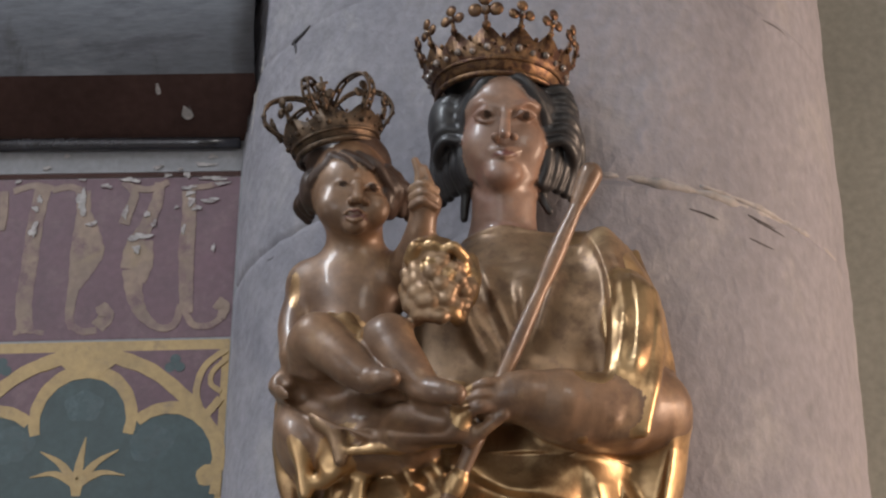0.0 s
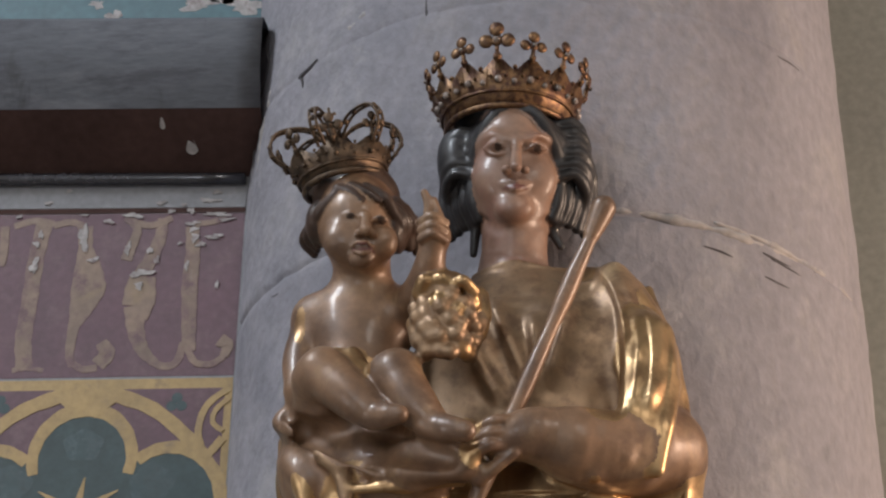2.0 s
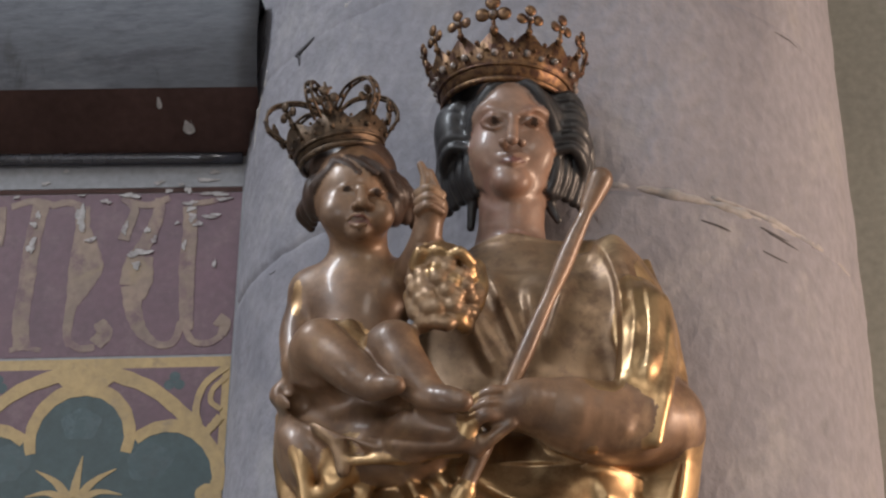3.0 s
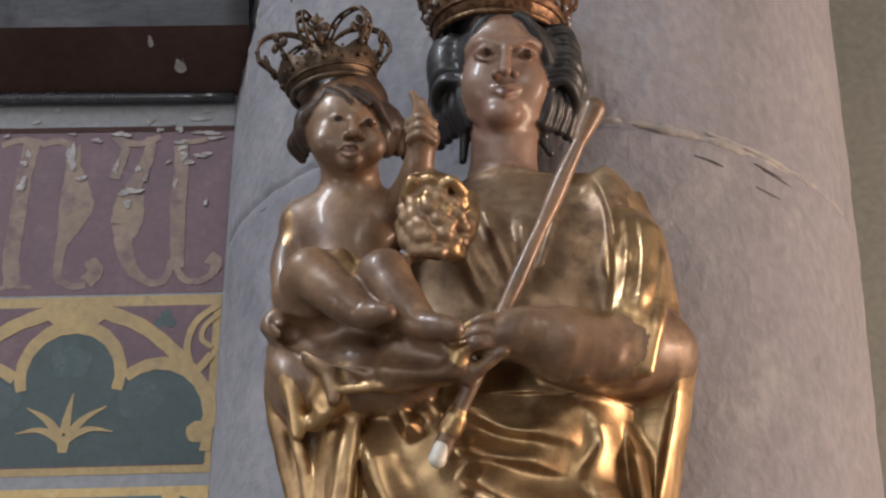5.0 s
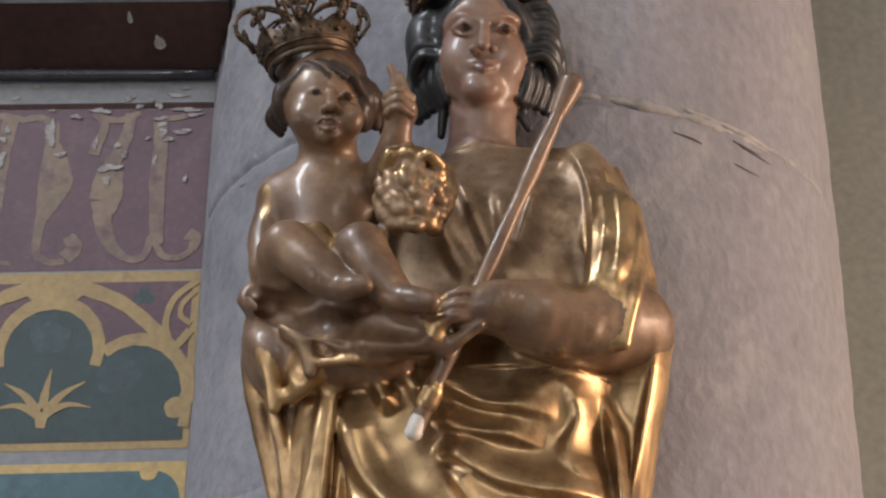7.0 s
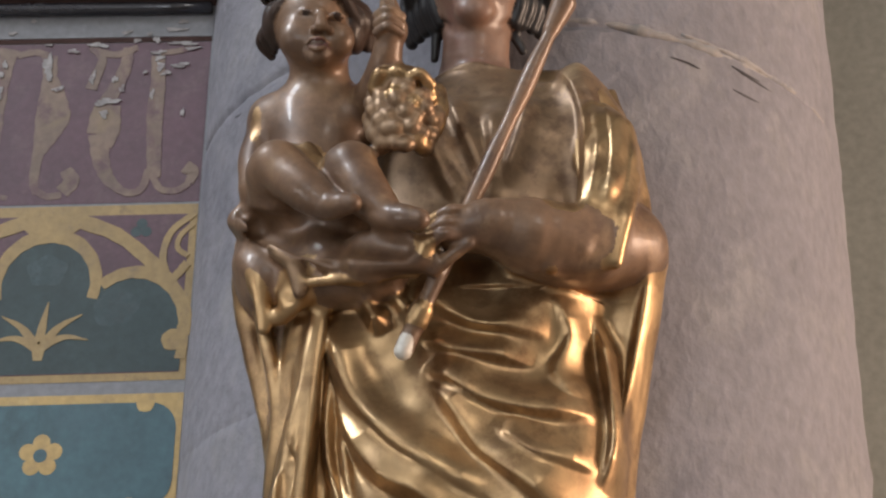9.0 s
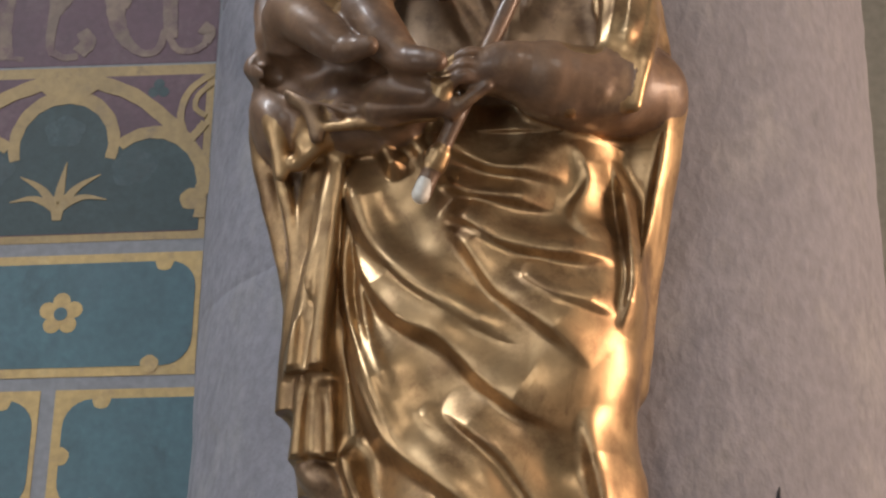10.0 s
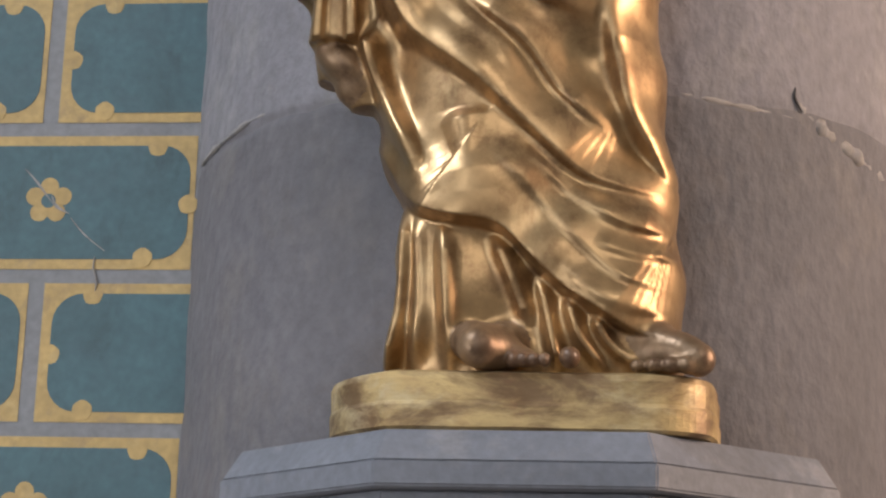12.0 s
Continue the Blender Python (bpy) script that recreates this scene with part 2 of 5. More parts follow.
def ribbon(bm, pts, width, y_front, y_back, n=8, ends=None):
    """A painted band along a line of (x, z); ends: widths at the ends."""
    path = smooth_path([(x, z, 0) for x, z in pts], n) if len(pts) > 2 else [Vector((x, z, 0)) for x, z in pts]
    left, right = [], []
    for i, p in enumerate(path):
        d = (path[min(i + 1, len(path) - 1)] - path[max(i - 1, 0)]).normalized()
        s = Vector((-d.y, d.x, 0))
        t = i / (len(path) - 1)
        w = width if ends is None else (ends[0] * (1 - 2 * t) + width * 2 * t if t < 0.5 else width * (2 - 2 * t) + ends[1] * (2 * t - 1))
        w *= 1 + 0.06 * math.sin(i * 1.7)
        left.append(p + s * w / 2)
        right.append(p - s * w / 2)
    lf, rf, lb, rb = ([bm.verts.new((p.x, y, p.y)) for p in side] for side, y in ((left, y_front), (right, y_front), (left, y_back), (right, y_back)))
    for i in range(len(path) - 1):
        for q in ((lf[i], lf[i + 1], rf[i + 1], rf[i]), (lb[i + 1], lf[i + 1], lf[i], lb[i]), (rf[i], rf[i + 1], rb[i + 1], rb[i])):
            bm.faces.new(q)
    bm.faces.new((lf[0], rf[0], rb[0], lb[0]))
    bm.faces.new((rf[-1], lf[-1], lb[-1], rb[-1]))
    return bm


def disc(bm, x, z, r, y_front, y_back, n=14, wobble=0.0, squash=1.0):
    return slab(bm, [(x + r * (1 + wobble * math.sin(5 * a)) * math.cos(a), z + squash * r * (1 + wobble * math.sin(5 * a)) * math.sin(a)) for a in (2 * math.pi * i / n for i in range(n))], y_front, y_back)


def tube(bm, pts, radius, sides=10, n=6, caps=True):
    """A round bar along a line; radius may be a function of 0..1."""
    path = smooth_path(pts, n) if len(pts) > 2 else [Vector(p) for p in pts]
    rings, up = [], None
    for i, p in enumerate(path):
        d = (path[min(i + 1, len(path) - 1)] - path[max(i - 1, 0)]).normalized()
        if up is None:
            up = d.orthogonal().normalized()
        up = (up - d * up.dot(d)).normalized()
        s = d.cross(up)
        r = radius(i / (len(path) - 1)) if callable(radius) else radius
        rings.append([bm.verts.new(p + r * (math.cos(a) * up + math.sin(a) * s)) for a in (2 * math.pi * k / sides for k in range(sides))])
    for a, b in zip(rings, rings[1:]):
        for k in range(sides):
            bm.faces.new((a[k], a[(k + 1) % sides], b[(k + 1) % sides], b[k]))
    if caps:
        bm.faces.new(rings[0][::-1])
        bm.faces.new(rings[-1])
    return bm


def ball(bm, c, r, seg=10, squash=(1, 1, 1)):
    bmesh.ops.create_uvsphere(bm, u_segments=seg, v_segments=max(6, seg * 2 // 3), radius=r, matrix=Matrix.Translation(c) @ Matrix.Diagonal((*squash, 1)))
    return bm


def lathe(bm, profile, cx, cy, sides=96, turn=0.0, arc=None):
    """A turned form from a profile of (radius, z)."""
    rings = [[bm.verts.new((cx + r * math.cos(a), cy + r * math.sin(a), z)) for a in (turn + 2 * math.pi * k / sides for k in range(sides))] for r, z in profile]
    for a, b in zip(rings, rings[1:]):
        for k in range(sides):
            bm.faces.new((a[k], a[(k + 1) % sides], b[(k + 1) % sides], b[k]))
    bm.faces.new(rings[0][::-1])
    bm.faces.new(rings[-1])
    return bm


# ---- the large structure ----
COL_X, COL_Y, COL_R = 0.595, 0.2, 0.615
B = bmesh.new
tagged(link("floor", box(B(), -4.6, 4.6, -7.2, 2.6, -0.2, 0.0), M_floor), "grey stone church floor, dim", "floor", kind="structure")
tagged(link("ceiling", box(B(), -4.6, 4.6, -7.2, 2.6, 11.0, 11.3), M_vault), "pale plaster church ceiling high overhead", "ceiling", kind="structure")
wall_left = tagged(link("wall_west", box(B(), -4.8, -4.5, -7.2, 2.6, 0, 11.0), M_far), "plain beige plaster side wall", "wall", kind="structure")
tagged(link("wall_east", box(B(), 4.5, 4.8, -7.2, 2.6, 0, 11.0), M_far), "plain beige plaster side wall", "wall", kind="structure")
tagged(link("wall_south", box(B(), -4.6, 4.6, -7.4, -7.0, 0, 11.0), M_far), "plain beige plaster wall across the nave", "wall", kind="structure")
tagged(link("wall_north", box(B(), 0.9, 4.6, 1.3, 1.6, 0, 11.0), M_green), "pale beige-green plaster wall behind the round pillar", "wall", kind="structure")
painted = tagged(link("wall_painted", box(B(), -4.5, 0.9, 0.0, 1.6, 0, 11.0), M_wallpaint), "painted church wall with teal and gold mock ashlar", "wall", kind="structure")

# the round pillar: drums with open joints
pillar = tagged(new("pillar"), "round pillar in grey painted plaster with scarred joints", "pillar", kind="structure")
levels = [0.0, 0.62, 1.27, 1.91, 2.335, 2.955, 3.39, 4.1, 4.7, 5.3, 5.9, 6.7, 7.6, 8.6, 11.0]
WORN = {1.91: 0.0045, 2.335: 0.0016, 2.955: 0.005, 3.39: 0.002}


def joint_depth(z, a):
    """How far a joint is open, by its height and the direction from the axis."""
    return WORN.get(z, 0.003) * (0.5 + 1.0 * max(0.0, noise.noise(Vector((3 * math.cos(a), 3 * math.sin(a), 9 * z))) + 0.35 - 0.5 * math.cos(a)))


for z0, z1 in zip(levels, levels[1:]):
    bm = B()
    rows = [z0, z0 + 0.004, z0 + 0.009, z0 + 0.016] + [z0 + 0.016 + (z1 - z0 - 0.032) * k / 30 for k in range(1, 30)] + [z1 - 0.016, z1 - 0.009, z1 - 0.004, z1]
    rings = []
    for z in rows:
        ring = []
        for k in range(240):
            a = 2 * math.pi * k / 240
            p = Vector((COL_R * math.cos(a), COL_R * math.sin(a), z))
            w = 0.004 * noise.noise(p * 3.0) + 0.003 * noise.noise(p * 11.0) + 0.0012 * noise.noise(p * 34.0)
            low, top = z - z0, z1 - z
            w -= joint_depth(z0, a) * math.exp(-((low / 0.007) ** 2)) + joint_depth(z1, a) * math.exp(-((top / 0.007) ** 2))
            # plaster lips stand a little proud over the joint
            w += 0.0025 * max(0.0, math.cos(a)) * math.exp(-(((top - 0.014) / 0.012) ** 2)) * (1 + noise.noise(p * 9))
            lift = 0.014 * noise.noise(Vector((p.x * 4, p.y * 4, 5 * (z0 if low < top else z1)))) + 0.004 * noise.noise(Vector((p.x * 22, p.y * 22, 5 * (z0 if low < top else z1))))
            near = math.exp(-((min(low, top) / 0.05) ** 2)) if z0 > 0 else 0
            ring.append(bm.verts.new((COL_X + (COL_R + w) * math.cos(a), COL_Y + (COL_R + w) * math.sin(a), z + lift * near)))
        rings.append(ring)
    for lo_ring, hi_ring in zip(rings, rings[1:]):
        for k in range(240):
            bm.faces.new((lo_ring[k], lo_ring[(k + 1) % 240], hi_ring[(k + 1) % 240], hi_ring[k]))
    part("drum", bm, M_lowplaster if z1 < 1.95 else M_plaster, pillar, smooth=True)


def on_pillar(x, z, out=0.0):
    """A point on the pillar's near side."""
    r = COL_R + out
    return Vector((x, COL_Y - math.sqrt(max(0.0, r * r - (x - COL_X) ** 2)), z))


# ---- the painted wall ----
JOINT, PITCH = 2.491, 0.2535
EDGE = 0.012


def panel(x0, x1, z0, z1, flower):
    """One painted block: gold border, teal field, knobs that bite into it, and maybe a flower."""
    border = part("painted_block", slab(B(), [(x0, z0), (x1, z0), (x1, z1), (x0, z1)], -0.003, 0.001), M_yellow, painted)
    t, r = 0.017, 0.05
    a0, a1, b0, b1 = x0 + t, x1 - 0.009, z0 + t, z1 - t
    out = []
    for cx, cz, s in ((a1 - r, b0 + r, -90), (a1 - r, b1 - r, 0), (a0 + r, b1 - r, 90), (a0 + r, b0 + r, 180)):
        out += [(cx + r * math.cos(radians(s + 15 * k)), cz + r * math.sin(radians(s + 15 * k))) for k in range(7)]
    part("field", slab(B(), out, -0.005, 0.0), M_teal, border)
    knobs = [(a1 - 0.072, b0 + 0.003), (a1 - 0.058, b1 - 0.002), (a0 + 0.062, b0 + 0.003), (a0 + 0.066, b1 - 0.002)]
    knobs += [(a0 + 0.001, (b0 + b1) / 2 - 0.004)] if not flower else [(a1 - 0.001, (b0 + b1) / 2 - 0.004)] if z0 < 2 else []
    for kx, kz in knobs:
        part("knob", disc(B(), kx, kz, 0.0165, -0.0065, -0.001, 14, 0.04), M_yellow, border)
    if flower:
        cx, cz = (x0 + x1) / 2 + 0.002, (z0 + z1) / 2 + 0.002
        bm = B()
        for k in range(5):
            a = radians(90 + 72 * k)
            disc(bm, cx + 0.0245 * math.cos(a), cz + 0.0245 * math.sin(a), 0.0158, -0.0066, -0.001, 12)
        slab(bm, [(cx + 0.02 * math.cos(radians(36 * k)), cz + 0.02 * math.sin(radians(36 * k))) for k in range(10)], -0.0072, -0.001)
        part("flower", bm, M_yellow, border)
        part("flower_eye", disc(B(), cx, cz, 0.0125, -0.009, -0.001), M_teal, border)


for k in range(10):
    z1, z0 = JOINT - PITCH * k - 0.011, JOINT - PITCH * (k + 1) + 0.013
    if z0 < 0:
        break
    for i in range(3):
        x1 = EDGE - 0.525 * i if k % 2 == 0 else EDGE + 0.256 - 0.525 * i
        x0 = x1 - 0.498
        panel(x0, x1, z0, z1, k % 2 == 0)

# arcade strip: teal ground, purple spandrels, gold trefoil arches
strip = part("arcade_strip", slab(B(), [(-1.3, 2.505), (EDGE, 2.505), (EDGE, 2.857), (-1.3, 2.857)], -0.002, 0.002), M_shadegold, painted)
part("spandrel", slab(B(), [(-1.3, 2.52), (EDGE - 0.014, 2.52), (EDGE - 0.014, 2.836), (-1.3, 2.836)], -0.003, 0.0), M_purple, strip)
for i in range(2):
    c = -0.262 - 0.545 * i
    # the trefoil field is bounded by three lobes
    field = [(c - 0.262, 2.522), (c + 0.262, 2.522)]
    field += [(c + 0.165 + 0.098 * math.cos(radians(a)), 2.618 + 0.1 * math.sin(radians(a))) for a in range(0, 125, 12)]
    field += [(c + 0.085 * math.cos(radians(a)), 2.7 + 0.085 * math.sin(radians(a))) for a in range(0, 181, 12)]
    field += [(c - 0.165 + 0.098 * math.cos(radians(a)), 2.618 + 0.1 * math.sin(radians(a))) for a in range(60, 181, 12)]
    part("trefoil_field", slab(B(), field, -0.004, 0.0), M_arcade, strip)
    bm = B()
    ribbon(bm, [(c + 0.094 * math.cos(radians(a)), 2.698 + 0.098 * math.sin(radians(a))) for a in range(-18, 199, 12)], 0.03, -0.006, -0.002, 2, (0.02, 0.02))
    for s in (-1, 1):
        ribbon(bm, [(c + s * (0.168 + 0.098 * math.cos(radians(a))), 2.61 + 0.108 * math.sin(radians(a))) for a in range(-10, 136, 10)], 0.027, -0.0061, -0.002, 2, (0.024, 0.022))
        ribbon(bm, [(c + s * 0.262, 2.61), (c + s * 0.264, 2.575), (c + s * 0.262, 2.545)], 0.02, -0.0062, -0.002, 4)
        # outer arch that springs from the side lobe up to the apex
        ribbon(bm, [(c + s * 0.235, 2.69), (c + s * 0.19, 2.742), (c + s * 0.125, 2.795), (c + s * 0.05, 2.826)], 0.026, -0.0063, -0.002, 6, (0.03, 0.03))
        # corner leaf
        ribbon(bm, [(c + s * 0.268, 2.836), (c + s * 0.228, 2.8), (c + s * 0.215, 2.752), (c + s * 0.225, 2.71)], 0.013, -0.0064, -0.002, 6)
        ribbon(bm, [(c + s * 0.268, 2.815), (c + s * 0.245, 2.79), (c + s * 0.242, 2.765), (c + s * 0.262, 2.748)], 0.01, -0.0066, -0.002, 6)
        ribbon(bm, [(c + s * 0.235, 2.70), (c + s * 0.25, 2.718), (c + s * 0.262, 2.735)], 0.016, -0.0067, -0.002, 6)
        disc(bm, c + s * 0.246, 2.582, 0.021, -0.0068, -0.002, 14, 0.04)
    slab(bm, [(c - 0.06, 2.836), (c + 0.06, 2.836), (c + 0.06, 2.815), (c + 0.03, 2.79), (c - 0.03, 2.79), (c - 0.06, 2.815)], -0.00655, -0.002)
    disc(bm, c, 2.818, 0.03, -0.0065, -0.002, 14, 0, 0.6)
    part("trefoil_arch", bm, M_shadegold, strip)
    bm = B()
    slab(bm, [(c - 0.007, 2.548), (c + 0.009, 2.548), (c + 0.016, 2.59), (c - 0.016, 2.59)], -0.0064, -0.002)
    ribbon(bm, [(c, 2.58), (c + 0.004, 2.62), (c + 0.01, 2.662)], 0.014, -0.0066, -0.002, 6, (0.02, 0.002))
    for s in (-1, 1):
        ribbon(bm, [(c + s * 0.004, 2.575), (c + s * 0.035, 2.612), (c + s * 0.075, 2.636)], 0.013, -0.0068, -0.002, 6, (0.02, 0.002))
        ribbon(bm, [(c + s * 0.004, 2.572), (c + s * 0.045, 2.592), (c + s * 0.09, 2.586)], 0.011, -0.007, -0.002, 6, (0.016, 0.002))
    part("leaf_motif", bm, M_shadegold, strip)
    bm = B()
    for n_leaf, (dx, dz, r) in enumerate(((0, 2.725, 0.04), (0.135, 2.648, 0.045), (-0.135, 2.648, 0.045))):
        for q in range(5):
            a = radians(90 + 72 * q + 20 * dx)
            disc(bm, c + dx + 0.5 * r * math.cos(a), dz + 0.4 * r * math.sin(a), r * (0.5 + 0.08 * math.sin(3.1 * q + n_leaf)), -0.0042 - 0.0001 * (5 * n_leaf + q) / 3, -0.002, 20, 0.04, 0.85)
    part("leaf_shadow", bm, M_leafgrey, strip)
    bm = B()
    for s in (-1, 1):
        for a in (90, 210, 330):
            disc(bm, c + s * 0.17 + 0.011 * math.cos(radians(a)), 2.806 + 0.011 * math.sin(radians(a)), 0.0105, -0.0045, -0.002, 10)
    part("small_leaf", bm, M_leafgrey, strip)

# lettered band: broad strokes too worn to read
band = part("lettered_band", slab(B(), [(-1.3, 2.862), (EDGE, 2.862), (EDGE, 3.213), (-1.3, 3.213)], -0.002, 0.002), M_purple, painted)


layer = [0.0035]


def bar(pts, width, ends=None):
    layer[0] += 0.0001
    part("painted_bar", ribbon(B(), pts, width, -layer[0], -0.001, 7, ends), M_letter, band)


for i in range(2):
    o = -0.62 * i
    for line, width, ends in (
        ([(-0.392, 3.192), (-0.4, 3.111), (-0.402, 3.013), (-0.404, 2.942), (-0.394, 2.878)], 0.0327, None),
        ([(-0.453, 3.187), (-0.413, 3.199), (-0.372, 3.192)], 0.0139, None),
        ([(-0.418, 2.878), (-0.391, 2.883), (-0.357, 2.877)], 0.0099, None),
        ([(-0.308, 3.185), (-0.303, 3.135), (-0.308, 3.061), (-0.307, 2.988), (-0.31, 2.917), (-0.303, 2.884)], 0.0257, (0.0297, 0.0119)),
        ([(-0.297, 3.135), (-0.28, 3.085), (-0.276, 3.048), (-0.286, 3.006), (-0.298, 2.97)], 0.0475, (0.0198, 0.0079)),
        ([(-0.372, 3.188), (-0.338, 3.195), (-0.308, 3.185)], 0.0139, None),
        ([(-0.307, 2.894), (-0.281, 2.879), (-0.253, 2.881)], 0.0139, None),
        ([(-0.252, 2.887), (-0.236, 2.91), (-0.25, 2.934)], 0.0317, (0.0297, 0.0238)),
        ([(-0.152, 3.202), (-0.154, 3.158), (-0.173, 3.102), (-0.196, 3.059), (-0.202, 3.011)], 0.0297, (0.0198, 0.0297)),
        ([(-0.174, 3.071), (-0.173, 3.022), (-0.175, 2.98)], 0.0436, (0.0356, 0.0218)),
        ([(-0.193, 3.01), (-0.184, 2.956), (-0.167, 2.915), (-0.139, 2.887)], 0.0297, (0.0396, 0.0158)),
        ([(-0.15, 2.893), (-0.122, 2.882), (-0.099, 2.892), (-0.089, 2.931)], 0.0149, None),
        ([(-0.228, 3.203), (-0.202, 3.177), (-0.212, 3.134), (-0.218, 3.109)], 0.0198, (0.0099, 0.0238)),
        ([(-0.224, 3.199), (-0.177, 3.186), (-0.133, 3.202)], 0.0139, None),
        ([(-0.091, 3.182), (-0.086, 3.119), (-0.087, 3.058), (-0.083, 2.985), (-0.078, 2.913)], 0.0317, (0.0257, 0.0257)),
        ([(-0.086, 3.189), (-0.052, 3.192), (-0.025, 3.201)], 0.0119, None),
        ([(-0.082, 2.919), (-0.063, 2.889), (-0.033, 2.885), (-0.009, 2.9)], 0.0129, None),
        ([(-0.009, 2.9), (-0.004, 2.924), (-0.02, 2.936)], 0.0238, (0.0158, 0.0277)),
        ([(-0.472, 3.187), (-0.468, 3.137), (-0.47, 3.1)], 0.0178, None),
    ):
        bar([(o + x, z) for x, z in line], width, ends)
part("band_border", slab(B(), [(-1.3, 3.2145), (EDGE, 3.2145), (EDGE, 3.225), (-1.3, 3.225)], -0.004, 0.002), M_soffit, painted)
part("band_border", slab(B(), [(-1.3, 3.2265), (EDGE, 3.2265), (EDGE, 3.273), (-1.3, 3.273)], -0.003, 0.002), M_wallpaint, painted)

# rail and cornice
rail = tagged(link("rail", tube(B(), [(-1.3, -0.012, 3.286), (-0.6, -0.013, 3.287), (0.01, -0.012, 3.285)], 0.0125, 12), M_rail, painted, True), "dark glossy round rail under the cornice")
prof = [(-0.001, 3.296), (-0.04, 3.32), (-0.08, 3.347), (-0.12, 3.382), (-0.128, 3.4), (-0.14, 3.43), (-0.148, 3.45), (-0.153, 3.477), (-0.156, 3.565), (-0.146, 3.58), (0.0, 3.6)]


def cornice_piece(name, pieces, material):
    bm = B()
    ring = [[bm.verts.new((x, y, z)) for y, z in pieces] for x in [-1.6 + 0.05 * k for k in range(33)] + [0.055]]
    for a, b in zip(ring, ring[1:]):
        for k in range(len(pieces) - 1):
            bm.faces.new((a[k], b[k], b[k + 1], a[k + 1]))
    last = ring[-1]
    back = [bm.verts.new((last[0].co.x - 0.05, 0.02, v.co.z)) for v in last]
    for k in range(len(pieces) - 1):
        bm.faces.new((last[k], back[k], back[k + 1], last[k + 1]))
    return part(name, bm, material, painted, smooth=True)


cornice_piece("soffit", prof[:4], M_soffit)
cornice_piece("cornice_face", prof[3:], M_cornice)
upper = part("upper_band", slab(B(), [(-1.6, 3.655), (0.06, 3.655), (0.06, 4.0), (-1.6, 4.0)], -0.004, 0.002), M_teal, painted)
flakes = random.Random(11)


def flake(x, z, w, h, y):
    """A patch where the paint has come off."""
    n = 26
    rim, phase = [], [flakes.uniform(0, 6.28) for _ in range(4)]
    for k in range(n):
        a = 2 * math.pi * k / n
        q = 0.75 + 0.2 * math.sin(2 * a + phase[0]) + 0.17 * math.sin(3 * a + phase[1]) + 0.12 * math.sin(5 * a + phase[2]) + 0.1 * math.sin(8 * a + phase[3])
        rim.append((x + w * q * math.cos(a), z + h * q * math.sin(a)))
    part("bare_patch", slab(B(), rim, y - 0.0003, y + 0.001), M_chip, painted)


for x, y, w, hh in ((-0.092, -0.058, 0.011, 0.014), (-0.145, -0.098, 0.005, 0.011)):
    z = float(np.interp(-y, [-p for p, _ in prof[:4]], [q for _, q in prof[:4]]))
    bm = B()
    bm.faces.new([bm.verts.new((x + w * math.cos(a) * (1 + 0.25 * math.sin(3 * a)), y + hh * math.sin(a) * (1 + 0.2 * math.cos(2 * a)), z - 0.0015 - 0.75 * hh * math.sin(a))) for a in (-2 * math.pi * k / 14 for k in range(14))])
    part("bare_patch", bm, M_chip, painted)
for x, z, w, hh in ((-0.213, 3.208, 0.0238, 0.0069), (-0.261, 3.195, 0.0139, 0.0057), (-0.308, 3.16, 0.0149, 0.031), (-0.283, 3.11, 0.0119, 0.008), (-0.158, 3.236, 0.0129, 0.0057), (-0.112, 3.231, 0.0059, 0.0057), (-0.136, 3.217, 0.0079, 0.0069), (-0.096, 3.218, 0.0089, 0.0092), (-0.042, 3.209, 0.0337, 0.0057), (-0.024, 3.197, 0.0178, 0.0046), (-0.061, 3.241, 0.0218, 0.0069), (-0.046, 3.259, 0.0158, 0.0046), (-0.046, 3.159, 0.0218, 0.0069), (-0.071, 3.142, 0.0139, 0.0057), (-0.156, 3.109, 0.0059, 0.0115), (-0.184, 3.08, 0.0277, 0.0103), (-0.088, 3.176, 0.0099, 0.008), (-0.084, 3.157, 0.0119, 0.0103), (-0.033, 3.053, 0.004, 0.0115), (-0.113, 3.145, 0.005, 0.0057), (-0.217, 3.134, 0.0079, 0.0161), (-0.172, 3.13, 0.0069, 0.0092), (-0.389, 3.238, 0.0099, 0.0057), (-0.349, 3.265, 0.0089, 0.0046), (-0.444, 3.208, 0.0069, 0.0057), (-0.396, 3.167, 0.0059, 0.0115), (-0.402, 3.146, 0.0099, 0.0069), (-0.096, 3.095, 0.0059, 0.0115), (-0.187, 3.053, 0.0119, 0.0092), (-0.401, 3.099, 0.0119, 0.0184), (-0.092, 3.189, 0.0178, 0.0057), (-0.311, 3.21, 0.0079, 0.0034)):
    flake(x, z, w, hh, -0.0033)
for x, z, w, hh in ((-0.3, 3.69, 0.02, 0.02), (-0.34, 3.72, 0.02, 0.012), (-0.12, 3.72, 0.05, 0.02), (-0.02, 3.715, 0.05, 0.03), (-0.07, 3.74, 0.07, 0.02)):
    flake(x, z, w, hh, -0.002)
for line, w in (([(-0.279, 1.915), (-0.261, 1.897), (-0.247, 1.880), (-0.226, 1.854)], 0.004), ([(-0.230, 1.870), (-0.221, 1.851), (-0.198, 1.838)], 0.006), ([(-0.195, 1.831), (-0.169, 1.802), (-0.133, 1.774)], 0.0025), ([(-0.149, 1.764), (-0.150, 1.745), (-0.143, 1.723), (-0.144, 1.707)], 0.003)):
    part("bare_patch", ribbon(B(), line, w, -0.0042, 0.0, 4, (0.001, 0.001)), M_chip, painted)
